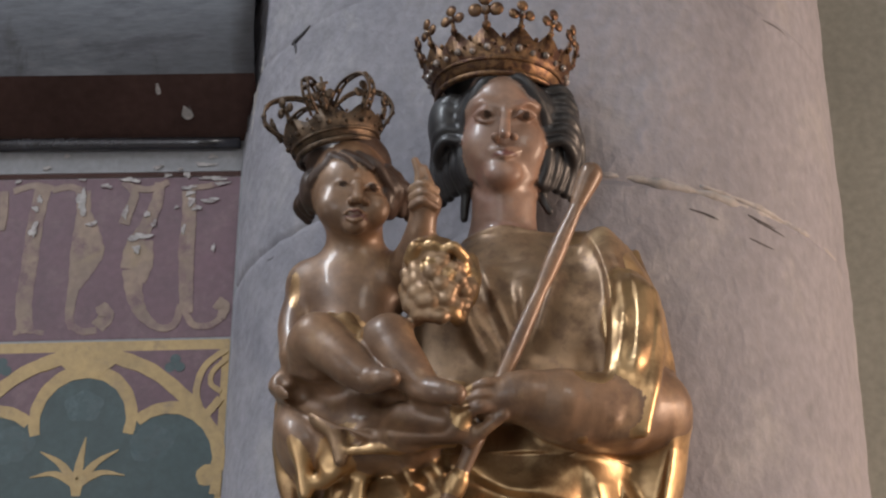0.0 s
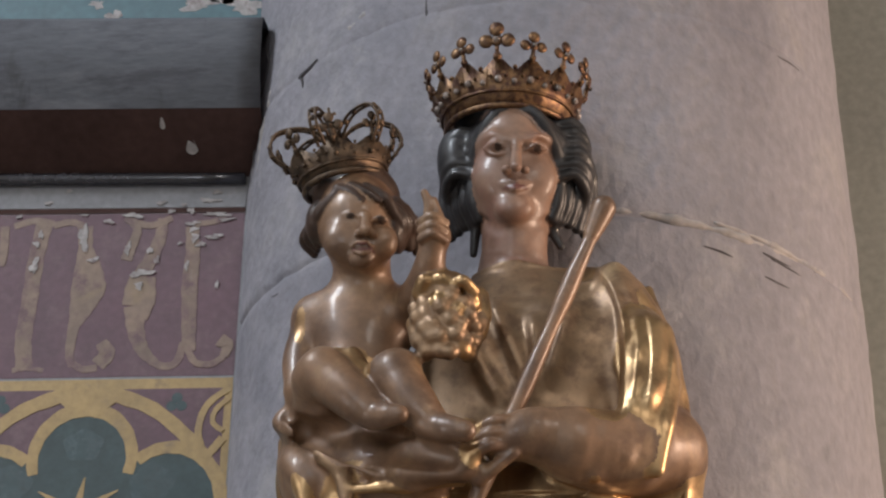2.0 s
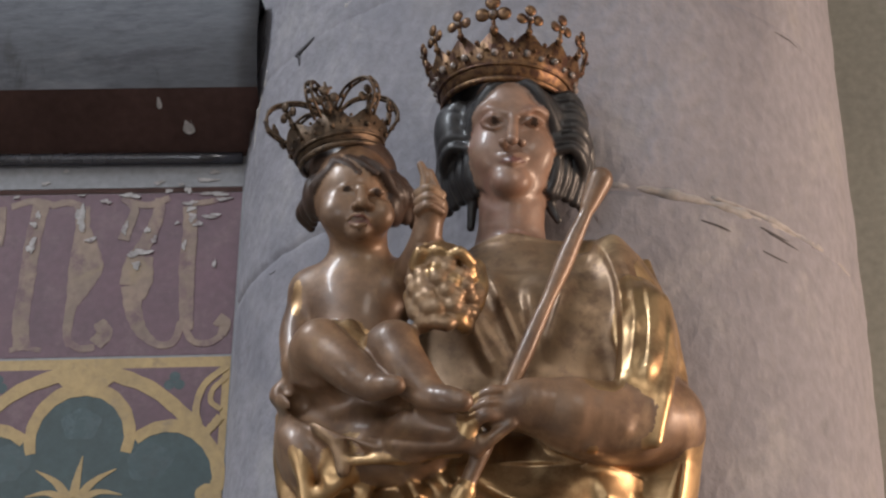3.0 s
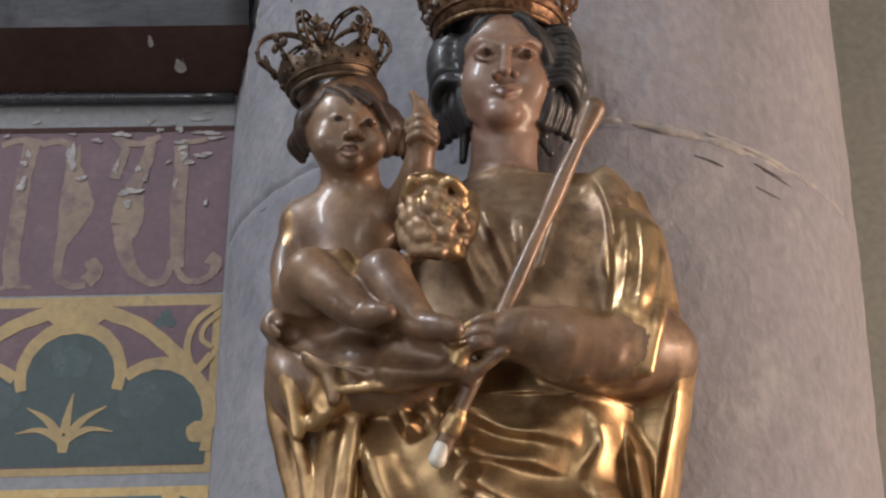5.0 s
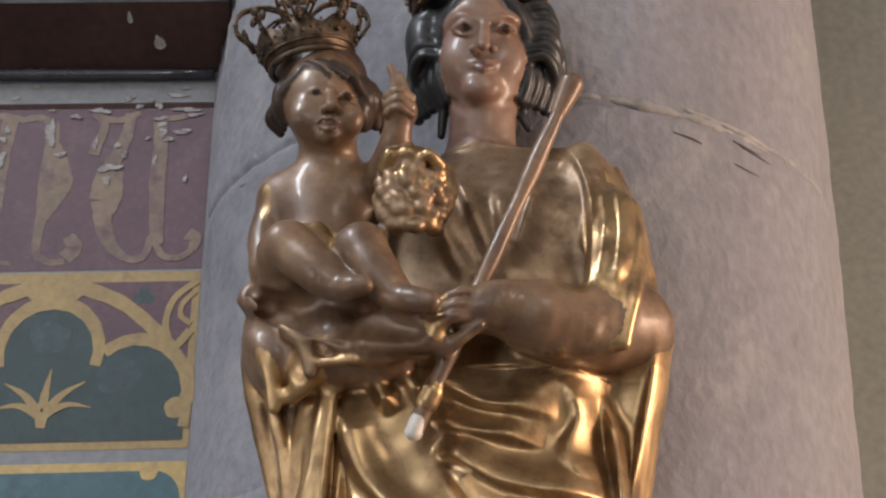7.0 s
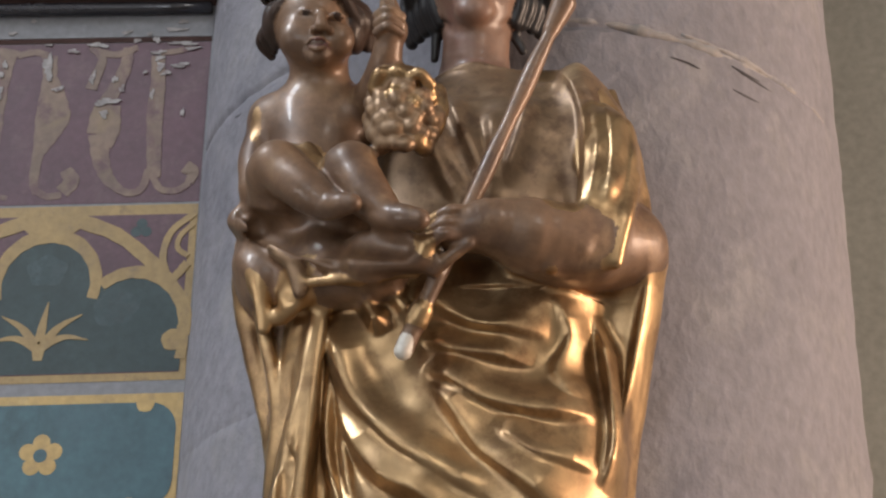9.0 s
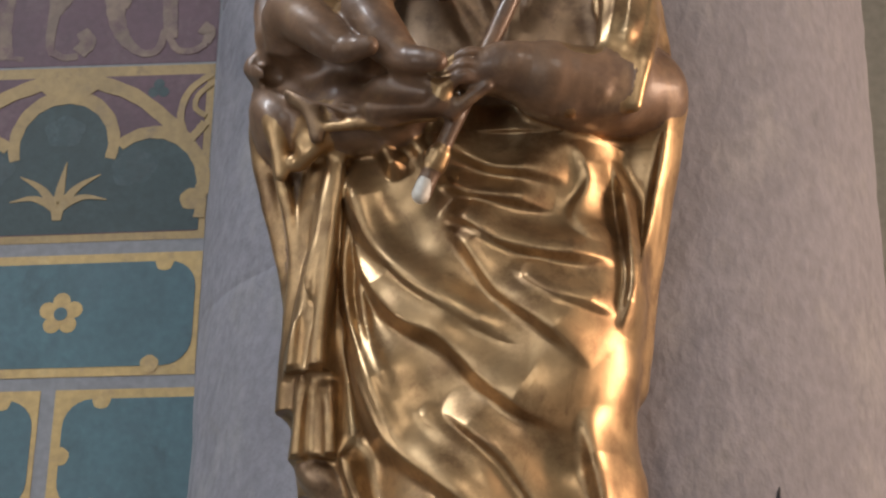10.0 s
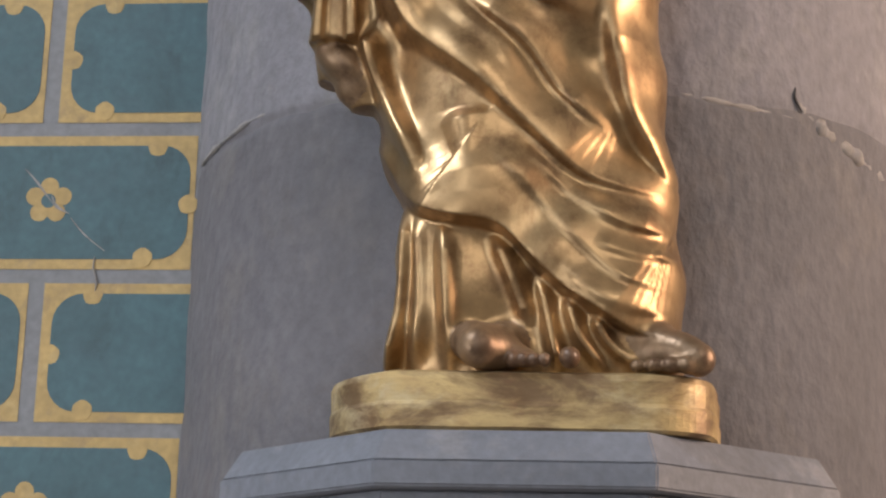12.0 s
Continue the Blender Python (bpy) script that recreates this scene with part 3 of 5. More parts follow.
# the old courses rise a little towards the far end of the wall
for ob in painted.children_recursive:
    for v in ob.data.vertices:
        if ob.name.split(".")[0] not in ("rail", "soffit", "cornice_face", "bare_patch") and ob.parent != pillar:
            v.co.y *= 0.4
        v.co.z -= float(np.interp(v.co.z, (2.5, 2.85, 3.25, 3.55), (0.0, 0.015, 0.034, 0.05))) * (v.co.x - EDGE)


# cracks and scars in the pillar's plaster
def crack(pts, r=0.0022):
    part("crack", tube(B(), [on_pillar(x, z, -0.0004) for x, z in pts], lambda t: r * (0.35 + 1.2 * math.sin(math.pi * min(1, t * 0.9 + 0.1))), 6, 5), M_crack, pillar)


crack([(0.189, 3.39), (0.172, 3.382), (0.155, 3.376), (0.157, 3.36), (0.158, 3.347)], 0.0022)
crack([(0.148, 3.375), (0.156, 3.377), (0.166, 3.381)], 0.003)
crack([(0.408, 3.43), (0.4085, 3.4), (0.409, 3.373)], 0.0022)
crack([(1.042, 3.38), (1.077, 3.383), (1.106, 3.377)], 0.0016)
crack([(0.985, 2.889), (1.01, 2.885), (1.036, 2.884)], 0.0015)
crack([(0.966, 1.95), (0.965, 1.933), (0.976, 1.915)], 0.0016)


def scar(pts, r):
    """A raised smear of filler along an old joint."""
    bm = tube(B(), [on_pillar(x, z, -r * 0.8) for x, z in pts], lambda t: r * (0.5 + 0.5 * math.sin(math.pi * t)) * (1 + 0.3 * math.sin(23 * t) + 0.2 * math.sin(61 * t)), 8, 8)
    part("scar", bm, M_scar, pillar, smooth=True)


scar([(0.68, 2.962), (0.763, 2.963), (0.83, 2.957), (0.9, 2.955), (0.96, 2.951), (1.0, 2.95), (1.06, 2.948)], 0.009)
scar([(0.9, 2.968), (0.98, 2.962), (1.05, 2.955), (1.12, 2.957), (1.17, 2.962)], 0.006)
scar([(0.79, 1.913), (0.874, 1.905), (0.97, 1.903)], 0.005)
scar([(0.965, 1.93), (0.985, 1.908), (1.03, 1.885), (1.08, 1.865), (1.12, 1.85)], 0.013)
scar([(0.03, 1.912), (0.055, 1.914), (0.1, 1.918), (0.17, 1.928), (0.3, 1.926)], 0.004)
scar([(0.09, 2.925), (0.16, 2.93), (0.25, 2.945), (0.34, 2.97), (0.39, 2.985)], 0.004)
scar([(0.22, 3.4), (0.26, 3.42), (0.29, 3.44), (0.31, 3.44)], 0.007)
scar([(0.05, 3.26), (0.052, 3.32), (0.07, 3.38), (0.085, 3.43), (0.09, 3.5)], 0.006)
crack([(0.88, 2.915), (0.91, 2.912), (0.93, 2.907)], 0.0012)
crack([(1.0, 2.928), (1.03, 2.924), (1.06, 2.92)], 0.0012)
crack([(0.985, 2.935), (1.01, 2.93), (1.035, 2.929)], 0.0018)
crack([(1.08, 2.945), (1.1, 2.935), (1.13, 2.925)], 0.0012)
crack([(0.11, 2.93), (0.13, 2.925), (0.15, 2.928)], 0.002)
crack([(0.062, 3.56), (0.058, 3.52), (0.066, 3.48), (0.046, 3.43), (0.04, 3.38), (0.033, 3.33), (0.03, 3.29)], 0.0024)


# ---- the statue: one carved mesh out of blended forms ----
CELL = 0.0023
LO = np.array([0.17, -0.80, 1.455])
HI = np.array([0.90, -0.38, 3.12])
DIM = np.ceil((HI - LO) / CELL).astype(int) + 1
FIELD = np.full(DIM, 0.2, np.float32)
KIND = np.zeros(DIM, np.int8)
AX = [LO[i] + CELL * np.arange(DIM[i]) for i in range(3)]
GOLD, FLESH, FACE, HAIR, KHAIR, TIP, TUNIC, LIPS = range(8)


def region(lo, hi, pad):
    a = np.clip(np.floor((np.array(lo) - pad - LO) / CELL).astype(int), 0, DIM)
    b = np.clip(np.ceil((np.array(hi) + pad - LO) / CELL).astype(int) + 1, 0, DIM)
    s = tuple(slice(i, j) for i, j in zip(a, b))
    return s, np.meshgrid(*[AX[i][s[i]] for i in range(3)], indexing="ij", sparse=True)


def blend(s, d, k, kind):
    f = FIELD[s]
    KIND[s][d < f] = kind
    h = np.clip(0.5 + 0.5 * (f - d) / k, 0, 1)
    FIELD[s] = f * (1 - h) + d * h - k * h * (1 - h)


def cut(s, d, k):
    f = FIELD[s]
    h = np.clip(0.5 - 0.5 * (f + d) / k, 0, 1)
    FIELD[s] = f * (1 - h) - d * h + k * h * (1 - h)


def egg(c, r, kind=GOLD, k=0.015, turn=(0, 0, 0), carve=False):
    """An ellipsoid."""
    rot = Euler([radians(a) for a in turn]).to_matrix()
    rot = np.array(rot)
    big = max(r)
    s, (x, y, z) = region(np.array(c) - big, np.array(c) + big, 0.04)
    p = [x - c[0], y - c[1], z - c[2]]
    q = [sum(rot[i][j] * p[i] for i in range(3)) / r[j] for j in range(3)]
    n1 = np.sqrt(q[0] ** 2 + q[1] ** 2 + q[2] ** 2)
    n2 = np.sqrt((q[0] / r[0]) ** 2 + (q[1] / r[1]) ** 2 + (q[2] / r[2]) ** 2)
    d = n1 * (n1 - 1) / np.maximum(n2, 1e-6)
    cut(s, d, k) if carve else blend(s, d, k, kind)


def limb(pts, r0, r1=None, kind=GOLD, k=0.012, carve=False, n=5, mid=None, floor=None, flat=1.0):
    """A tapered bar along a line of points; floor: the height at which it is cut off flat."""
    r1 = r0 if r1 is None else r1
    path = smooth_path(pts, n) if len(pts) > 2 else [Vector(p) for p in pts]
    m = len(path) - 1
    lo, hi = np.min(path, 0), np.max(path, 0)
    s, (x, y, z) = region(lo, hi, max(r0, r1, mid or 0) + 0.03)
    best = None

    def rad(t):
        return r0 + (r1 - r0) * t if mid is None else (r0 + (mid - r0) * 2 * t if t < 0.5 else mid + (r1 - mid) * (2 * t - 1))

    for i in range(m):
        a, b = np.array(path[i]), np.array(path[i + 1])
        v = b - a
        t = np.clip(((x - a[0]) * v[0] + (y - a[1]) * v[1] + (z - a[2]) * v[2]) / (v @ v + 1e-12), 0, 1)
        ra, rb = rad(i / m), rad((i + 1) / m)
        d = np.sqrt((x - a[0] - t * v[0]) ** 2 + ((y - a[1] - t * v[1]) / flat) ** 2 + (z - a[2] - t * v[2]) ** 2) - (ra + (rb - ra) * t)
        best = d if best is None else np.minimum(best, d)
    if floor is not None:
        best = np.maximum(best, floor - z)
    cut(s, best, k) if carve else blend(s, best, k, kind)


def paint(c, r, kind):
    """Another paint on what is there, inside an ellipsoid."""
    s, (x, y, z) = region(np.array(c) - np.array(r), np.array(c) + np.array(r), 0.004)
    KIND[s][((x - c[0]) / r[0]) ** 2 + ((y - c[1]) / r[1]) ** 2 + ((z - c[2]) / r[2]) ** 2 < 1] = kind


# outline of the robe by height: left, right, depth of its middle, half depth
ROBE = np.array([
    (1.44, 0.41, 0.79, -0.48, 0.10), (1.56, 0.425, 0.776, -0.475, 0.10), (1.70, 0.42, 0.779, -0.47, 0.10),
    (1.85, 0.385, 0.77, -0.47, 0.105), (2.00, 0.355, 0.766, -0.47, 0.125), (2.18, 0.335, 0.763, -0.47, 0.14),
    (2.34, 0.325, 0.763, -0.475, 0.14), (2.48, 0.36, 0.765, -0.48, 0.13), (2.62, 0.40, 0.755, -0.485, 0.125),
    (2.71, 0.43, 0.725, -0.485, 0.105), (2.77, 0.50, 0.66, -0.49, 0.07)])


def robe(z):
    return [np.interp(z, ROBE[:, 0], ROBE[:, i]) for i in range(1, 5)]


s, (gx, gy, gz) = region((0.25, -0.68, 1.44), (0.86, -0.38, 2.78), 0.02)
l, r, cy, ry = robe(gz)
u = np.abs((gx - (l + r) / 2) / ((r - l) / 2))
v = np.abs((gy - cy) / ry)
d = ((u**2.4 + v**2.4) ** (1 / 2.4) - 1) * np.minimum((r - l) / 2, ry) * 0.8
d = np.maximum(d, gz - 2.775)
d += 0.004 * np.sin(38 * (gx * 0.75 - gz * 0.9) + 3 * np.sin(6 * gz)) * (gz < 2.38)
blend(s, d.astype(np.float32), 0.001, GOLD)
# the upper robe takes the darker gilding in place of a dim reflection
KIND[s][(gz > 2.42) & (d < 0.05)] = TUNIC

# hips, knee and shin under the cloth
egg((0.53, -0.53, 1.82), (0.075, 0.06, 0.17), k=0.05, turn=(0, -8, 0))
egg((0.66, -0.52, 2.1), (0.1, 0.1, 0.17), k=0.05)
egg((0.5, -0.535, 1.63), (0.05, 0.05, 0.13), k=0.05)
egg((0.70, -0.5, 1.6), (0.075, 0.07, 0.14), k=0.05)
# mantle that hangs from the shoulder and elbow
limb([(0.655, -0.495, 2.742), (0.72, -0.505, 2.738), (0.763, -0.51, 2.655), (0.775, -0.515, 2.55), (0.785, -0.52, 2.46)], 0.048, 0.045, k=0.03, mid=0.044)
limb([(0.80, -0.51, 2.45), (0.795, -0.49, 2.35), (0.775, -0.48, 2.2), (0.758, -0.47, 2.05)], 0.05, 0.02, k=0.03, mid=0.03)
limb([(0.77, -0.58, 2.62), (0.765, -0.61, 2.52), (0.745, -0.625, 2.42)], 0.03, 0.028, k=0.03)
egg((0.515, -0.555, 2.62), (0.06, 0.05, 0.07), TUNIC, 0.05)
egg((0.645, -0.555, 2.63), (0.065, 0.05, 0.07), TUNIC, 0.05)

# folds: each rises softly from one side and falls off sharply at the other
RELIEF = np.zeros((DIM[0], DIM[2]), np.float32)


def crease(pts, height, up=0.045, down=0.011):
    path = smooth_path([(x, z, 0) for x, z in pts], 6)
    gx, gz = np.meshgrid(AX[0], AX[2], indexing="ij")
    best = np.full(gx.shape, 9.0)
    side, along = np.zeros(gx.shape), np.zeros(gx.shape)
    m = len(path) - 1
    for i in range(m):
        a, b = path[i], path[i + 1]
        dx, dz = b.x - a.x, b.y - a.y
        t = np.clip(((gx - a.x) * dx + (gz - a.y) * dz) / (dx * dx + dz * dz + 1e-12), 0, 1)
        px, pz = gx - a.x - t * dx, gz - a.y - t * dz
        d = np.hypot(px, pz)
        near = d < best
        best[near] = d[near]
        side[near] = (dx * pz - dz * px)[near]
        along[near] = ((i + t) / m)[near]
    wide = np.where(side > 0, up * 1.2, down)
    rise = 1.18 * height * np.exp(-((best / wide) ** 2)) * np.clip(np.minimum(along, 1 - along) / 0.2, 0, 1)
    RELIEF[:] = np.maximum(RELIEF, rise) + 0.35 * np.minimum(RELIEF, rise)


crease([(0.366, 2.398), (0.377, 2.300), (0.408, 2.221), (0.456, 2.161), (0.511, 2.118), (0.572, 2.084), (0.63, 2.05)], 0.019, 0.028, 0.015)
crease([(0.375, 2.26), (0.401, 2.171), (0.449, 2.104), (0.511, 2.070), (0.564, 2.013), (0.616, 1.972), (0.69, 1.945)], 0.019, 0.045, 0.009)
crease([(0.49, 2.365), (0.536, 2.342), (0.587, 2.318), (0.68, 2.308)], 0.012, 0.022, 0.007)
crease([(0.50, 2.305), (0.56, 2.278), (0.66, 2.262)], 0.011, 0.02, 0.007)
crease([(0.505, 2.262), (0.545, 2.235), (0.587, 2.207), (0.671, 2.187), (0.745, 2.19)], 0.015, 0.028, 0.008)
crease([(0.515, 2.238), (0.548, 2.191), (0.587, 2.132), (0.647, 2.082), (0.71, 2.03)], 0.017, 0.035, 0.009)
crease([(0.60, 2.172), (0.66, 2.125), (0.745, 2.11)], 0.011, 0.025, 0.009)
crease([(0.69, 2.37), (0.71, 2.31), (0.69, 2.25), (0.73, 2.2)], 0.009, 0.02, 0.01)
crease([(0.405, 2.39), (0.446, 2.310)], 0.016, 0.014, 0.01)
crease([(0.44, 2.40), (0.49, 2.33)], 0.01, 0.012, 0.01)
crease([(0.355, 2.143), (0.382, 2.058), (0.424, 1.952), (0.463, 1.911), (0.532, 1.855), (0.600, 1.793), (0.673, 1.732), (0.785, 1.712)], 0.02, 0.045, 0.01)
crease([(0.50, 1.985), (0.553, 1.942), (0.598, 1.902), (0.643, 1.839), (0.71, 1.785)], 0.014, 0.03, 0.01)
crease([(0.46, 1.995), (0.50, 1.95), (0.55, 1.905), (0.585, 1.86)], 0.009, 0.02, 0.01)
crease([(0.372, 2.33), (0.369, 2.160), (0.389, 2.077), (0.420, 1.996), (0.460, 1.910)], 0.014, 0.010, 0.009)
crease([(0.385, 2.2), (0.405, 2.09), (0.445, 1.99)], 0.01, 0.009, 0.009)
crease([(0.368, 1.96), (0.376, 1.905), (0.406, 1.825), (0.438, 1.763), (0.466, 1.694)], 0.018, 0.018, 0.013)
crease([(0.695, 1.98), (0.713, 1.881), (0.731, 1.818), (0.785, 1.734)], 0.016, 0.022, 0.013)
crease([(0.372, 1.825), (0.440, 1.702), (0.492, 1.672), (0.558, 1.661), (0.616, 1.606), (0.659, 1.570), (0.73, 1.528), (0.80, 1.515)], 0.024, 0.09, 0.005)
crease([(0.55, 1.76), (0.60, 1.71), (0.659, 1.645), (0.716, 1.595), (0.79, 1.582)], 0.013, 0.028, 0.007)
crease([(0.60, 1.755), (0.66, 1.70), (0.72, 1.665), (0.79, 1.66)], 0.012, 0.025, 0.007)
crease([(0.68, 1.64), (0.73, 1.625), (0.79, 1.625)], 0.011, 0.014, 0.007)
crease([(0.64, 1.61), (0.70, 1.56), (0.80, 1.548)], 0.011, 0.02, 0.007)
crease([(0.50, 1.82), (0.512, 1.77), (0.522, 1.70)], 0.014, 0.03, 0.025)
crease([(0.432, 1.71), (0.428, 1.58), (0.408, 1.465)], 0.014, 0.012, 0.008)
crease([(0.487, 1.665), (0.494, 1.57), (0.502, 1.47)], 0.014, 0.012, 0.01)
crease([(0.45, 1.69), (0.455, 1.58), (0.45, 1.47)], 0.008, 0.012, 0.01)
crease([(0.55, 1.655), (0.578, 1.59), (0.60, 1.53)], 0.014, 0.014, 0.01)
crease([(0.61, 1.6), (0.625, 1.53), (0.64, 1.47)], 0.013, 0.01, 0.008)
crease([(0.645, 1.575), (0.662, 1.52), (0.7, 1.47)], 0.013, 0.01, 0.008)
crease([(0.68, 1.55), (0.7, 1.51), (0.75, 1.475)], 0.012, 0.01, 0.008)
crease([(0.535, 2.705), (0.565, 2.62), (0.595, 2.54)], 0.009, 0.014, 0.012)
crease([(0.66, 2.70), (0.643, 2.62), (0.615, 2.54)], 0.009, 0.014, 0.012)
crease([(0.60, 2.67), (0.605, 2.60), (0.60, 2.52)], 0.007, 0.012, 0.012)
crease([(0.49, 2.66), (0.52, 2.58), (0.56, 2.51)], 0.008, 0.014, 0.012)
crease([(0.695, 2.78), (0.73, 2.68), (0.735, 2.56), (0.722, 2.40)], 0.02, 0.04, 0.006)
crease([(0.75, 2.76), (0.772, 2.66), (0.777, 2.56), (0.752, 2.41)], 0.015, 0.02, 0.009)
crease([(0.795, 2.7), (0.808, 2.6), (0.795, 2.5), (0.775, 2.42)], 0.011, 0.016, 0.01)
crease([(0.82, 2.6), (0.79, 2.53), (0.75, 2.48)], 0.01, 0.016, 0.01)
crease([(0.745, 2.36), (0.762, 2.26), (0.766, 2.16), (0.75, 2.08)], 0.014, 0.014, 0.01)
crease([(0.83, 2.45), (0.805, 2.33), (0.78, 2.2), (0.765, 2.08)], 0.012, 0.012, 0.008)
crease([(0.715, 2.77), (0.752, 2.69), (0.756, 2.58), (0.74, 2.46)], 0.013, 0.014, 0.008)
crease([(0.77, 2.73), (0.792, 2.64), (0.79, 2.55)], 0.012, 0.014, 0.008)
crease([(0.80, 2.66), (0.77, 2.60), (0.745, 2.57)], 0.009, 0.014, 0.01)
front = np.clip((-0.44 - AX[1]) / 0.03, 0, 1).astype(np.float32)
FIELD -= RELIEF[:, None, :] * front[None, :, None]

# hanging cloth gathered at the hip, ending in stepped hems
limb([(0.35, -0.585, 2.37), (0.336, -0.58, 2.22), (0.322, -0.57, 2.1), (0.318, -0.565, 1.98)], 0.014, 0.038, floor=2.045, k=0.012, flat=0.7)
limb([(0.352, -0.603, 2.37), (0.336, -0.606, 2.237), (0.312, -0.598, 2.112), (0.301, -0.588, 2.0)], 0.007, 0.011, floor=2.045, k=0.016)
limb([(0.362, -0.603, 2.36), (0.352, -0.608, 2.237), (0.342, -0.604, 2.128), (0.336, -0.598, 2.0)], 0.006, 0.011, floor=2.045, k=0.016)
limb([(0.33, -0.57, 2.38), (0.308, -0.555, 2.25), (0.296, -0.54, 2.1), (0.292, -0.53, 2.0)], 0.018, 0.022, floor=2.0, k=0.015)
limb([(0.34, -0.545, 2.1), (0.334, -0.545, 2.0), (0.328, -0.54, 1.88)], 0.03, 0.04, floor=1.928, k=0.012, flat=0.75)
limb([(0.315, -0.565, 2.03), (0.311, -0.57, 1.98), (0.308, -0.566, 1.9)], 0.007, 0.009, floor=1.928, k=0.016)
limb([(0.35, -0.568, 2.02), (0.354, -0.575, 1.97), (0.357, -0.57, 1.9)], 0.007, 0.009, floor=1.928, k=0.016)
limb([(0.37, -0.52, 2.1), (0.368, -0.52, 1.95), (0.376, -0.51, 1.83)], 0.034, 0.022, floor=1.845, k=0.014)
egg((0.335, -0.53, 1.905), (0.042, 0.03, 0.022), TUNIC, 0.012, (0, 40, 0))
egg((0.357, -0.515, 1.875), (0.03, 0.03, 0.028), TUNIC, 0.012, (0, 40, 0))
limb([(0.34, -0.5, 2.2), (0.335, -0.49, 2.0), (0.335, -0.48, 1.9)], 0.06, 0.04, k=0.02, floor=1.89)
limb([(0.324, -0.592, 2.33), (0.312, -0.605, 2.05)], 0.003, 0.006, carve=True, k=0.012)
limb([(0.362, -0.63, 2.3), (0.366, -0.62, 2.0), (0.37, -0.61, 1.9)], 0.006, 0.01, carve=True, k=0.014)
limb([(0.328, -0.575, 2.03), (0.328, -0.575, 1.93)], 0.005, 0.008, carve=True, k=0.012)
# knot of cloth
egg((0.345, -0.625, 2.4), (0.026, 0.026, 0.022), k=0.008)
limb([(0.31, -0.62, 2.37), (0.335, -0.64, 2.4), (0.352, -0.64, 2.43)], 0.012, 0.01)
limb([(0.30, -0.6, 2.35), (0.33, -0.625, 2.36), (0.352, -0.625, 2.385)], 0.012)
limb([(0.29, -0.53, 2.42), (0.305, -0.52, 2.25), (0.315, -0.51, 2.1)], 0.042, 0.03, TUNIC, 0.015)
# feet
limb([(0.585, -0.53, 1.51), (0.56, -0.595, 1.503), (0.54, -0.628, 1.496)], 0.034, 0.026, TUNIC, 0.014)
limb([(0.53, -0.6, 1.51), (0.60, -0.61, 1.487)], 0.026, 0.012, TUNIC, 0.014)
for i in range(4):
    egg((0.583 + 0.013 * i, -0.622, 1.482), (0.008, 0.016, 0.009), FLESH, 0.005)
egg((0.652, -0.615, 1.487), (0.013, 0.02, 0.013), FLESH, 0.006)
limb([(0.73, -0.54, 1.51), (0.782, -0.58, 1.502), (0.81, -0.6, 1.488)], 0.032, 0.021, TUNIC, 0.03)
for q in range(4):
    egg((0.735 + 0.02 * q, -0.604 - 0.003 * q, 1.479), (0.011, 0.013, 0.010), TUNIC, 0.008)

limb([(0.832, -0.5, 2.47), (0.812, -0.52, 2.36), (0.785, -0.51, 2.22), (0.765, -0.505, 2.1)], 0.010, 0.006, k=0.008)
limb([(0.49, -0.56, 2.72), (0.53, -0.585, 2.695), (0.59, -0.595, 2.69), (0.65, -0.585, 2.705), (0.68, -0.56, 2.735)], 0.005, k=0.01, kind=TUNIC)
# sleeve and forearm, hand on the staff
limb([(0.79, -0.54, 2.47), (0.72, -0.62, 2.435), (0.66, -0.655, 2.435)], 0.062, 0.055, FLESH, 0.02)
limb([(0.66, -0.655, 2.435), (0.60, -0.68, 2.44), (0.56, -0.69, 2.43)], 0.05, 0.03, FLESH, 0.01)
egg((0.752, -0.605, 2.455), (0.04, 0.046, 0.07), GOLD, 0.012)
for sx, top, w in ((0.728, 2.5, 0.009), (0.745, 2.53, 0.011), (0.764, 2.54, 0.01), (0.784, 2.54, 0.011)):
    limb([(sx + 0.02, -0.615, top), (sx + 0.008, -0.648, 2.46), (sx - 0.008, -0.645, 2.395)], w, w * 0.7, GOLD, 0.016)
limb([(0.695, -0.6, 2.475), (0.70, -0.68, 2.45), (0.685, -0.66, 2.385)], 0.008, k=0.016)
limb([(0.68, -0.61, 2.48), (0.677, -0.69, 2.445), (0.66, -0.66, 2.385)], 0.008, k=0.008, kind=FLESH)
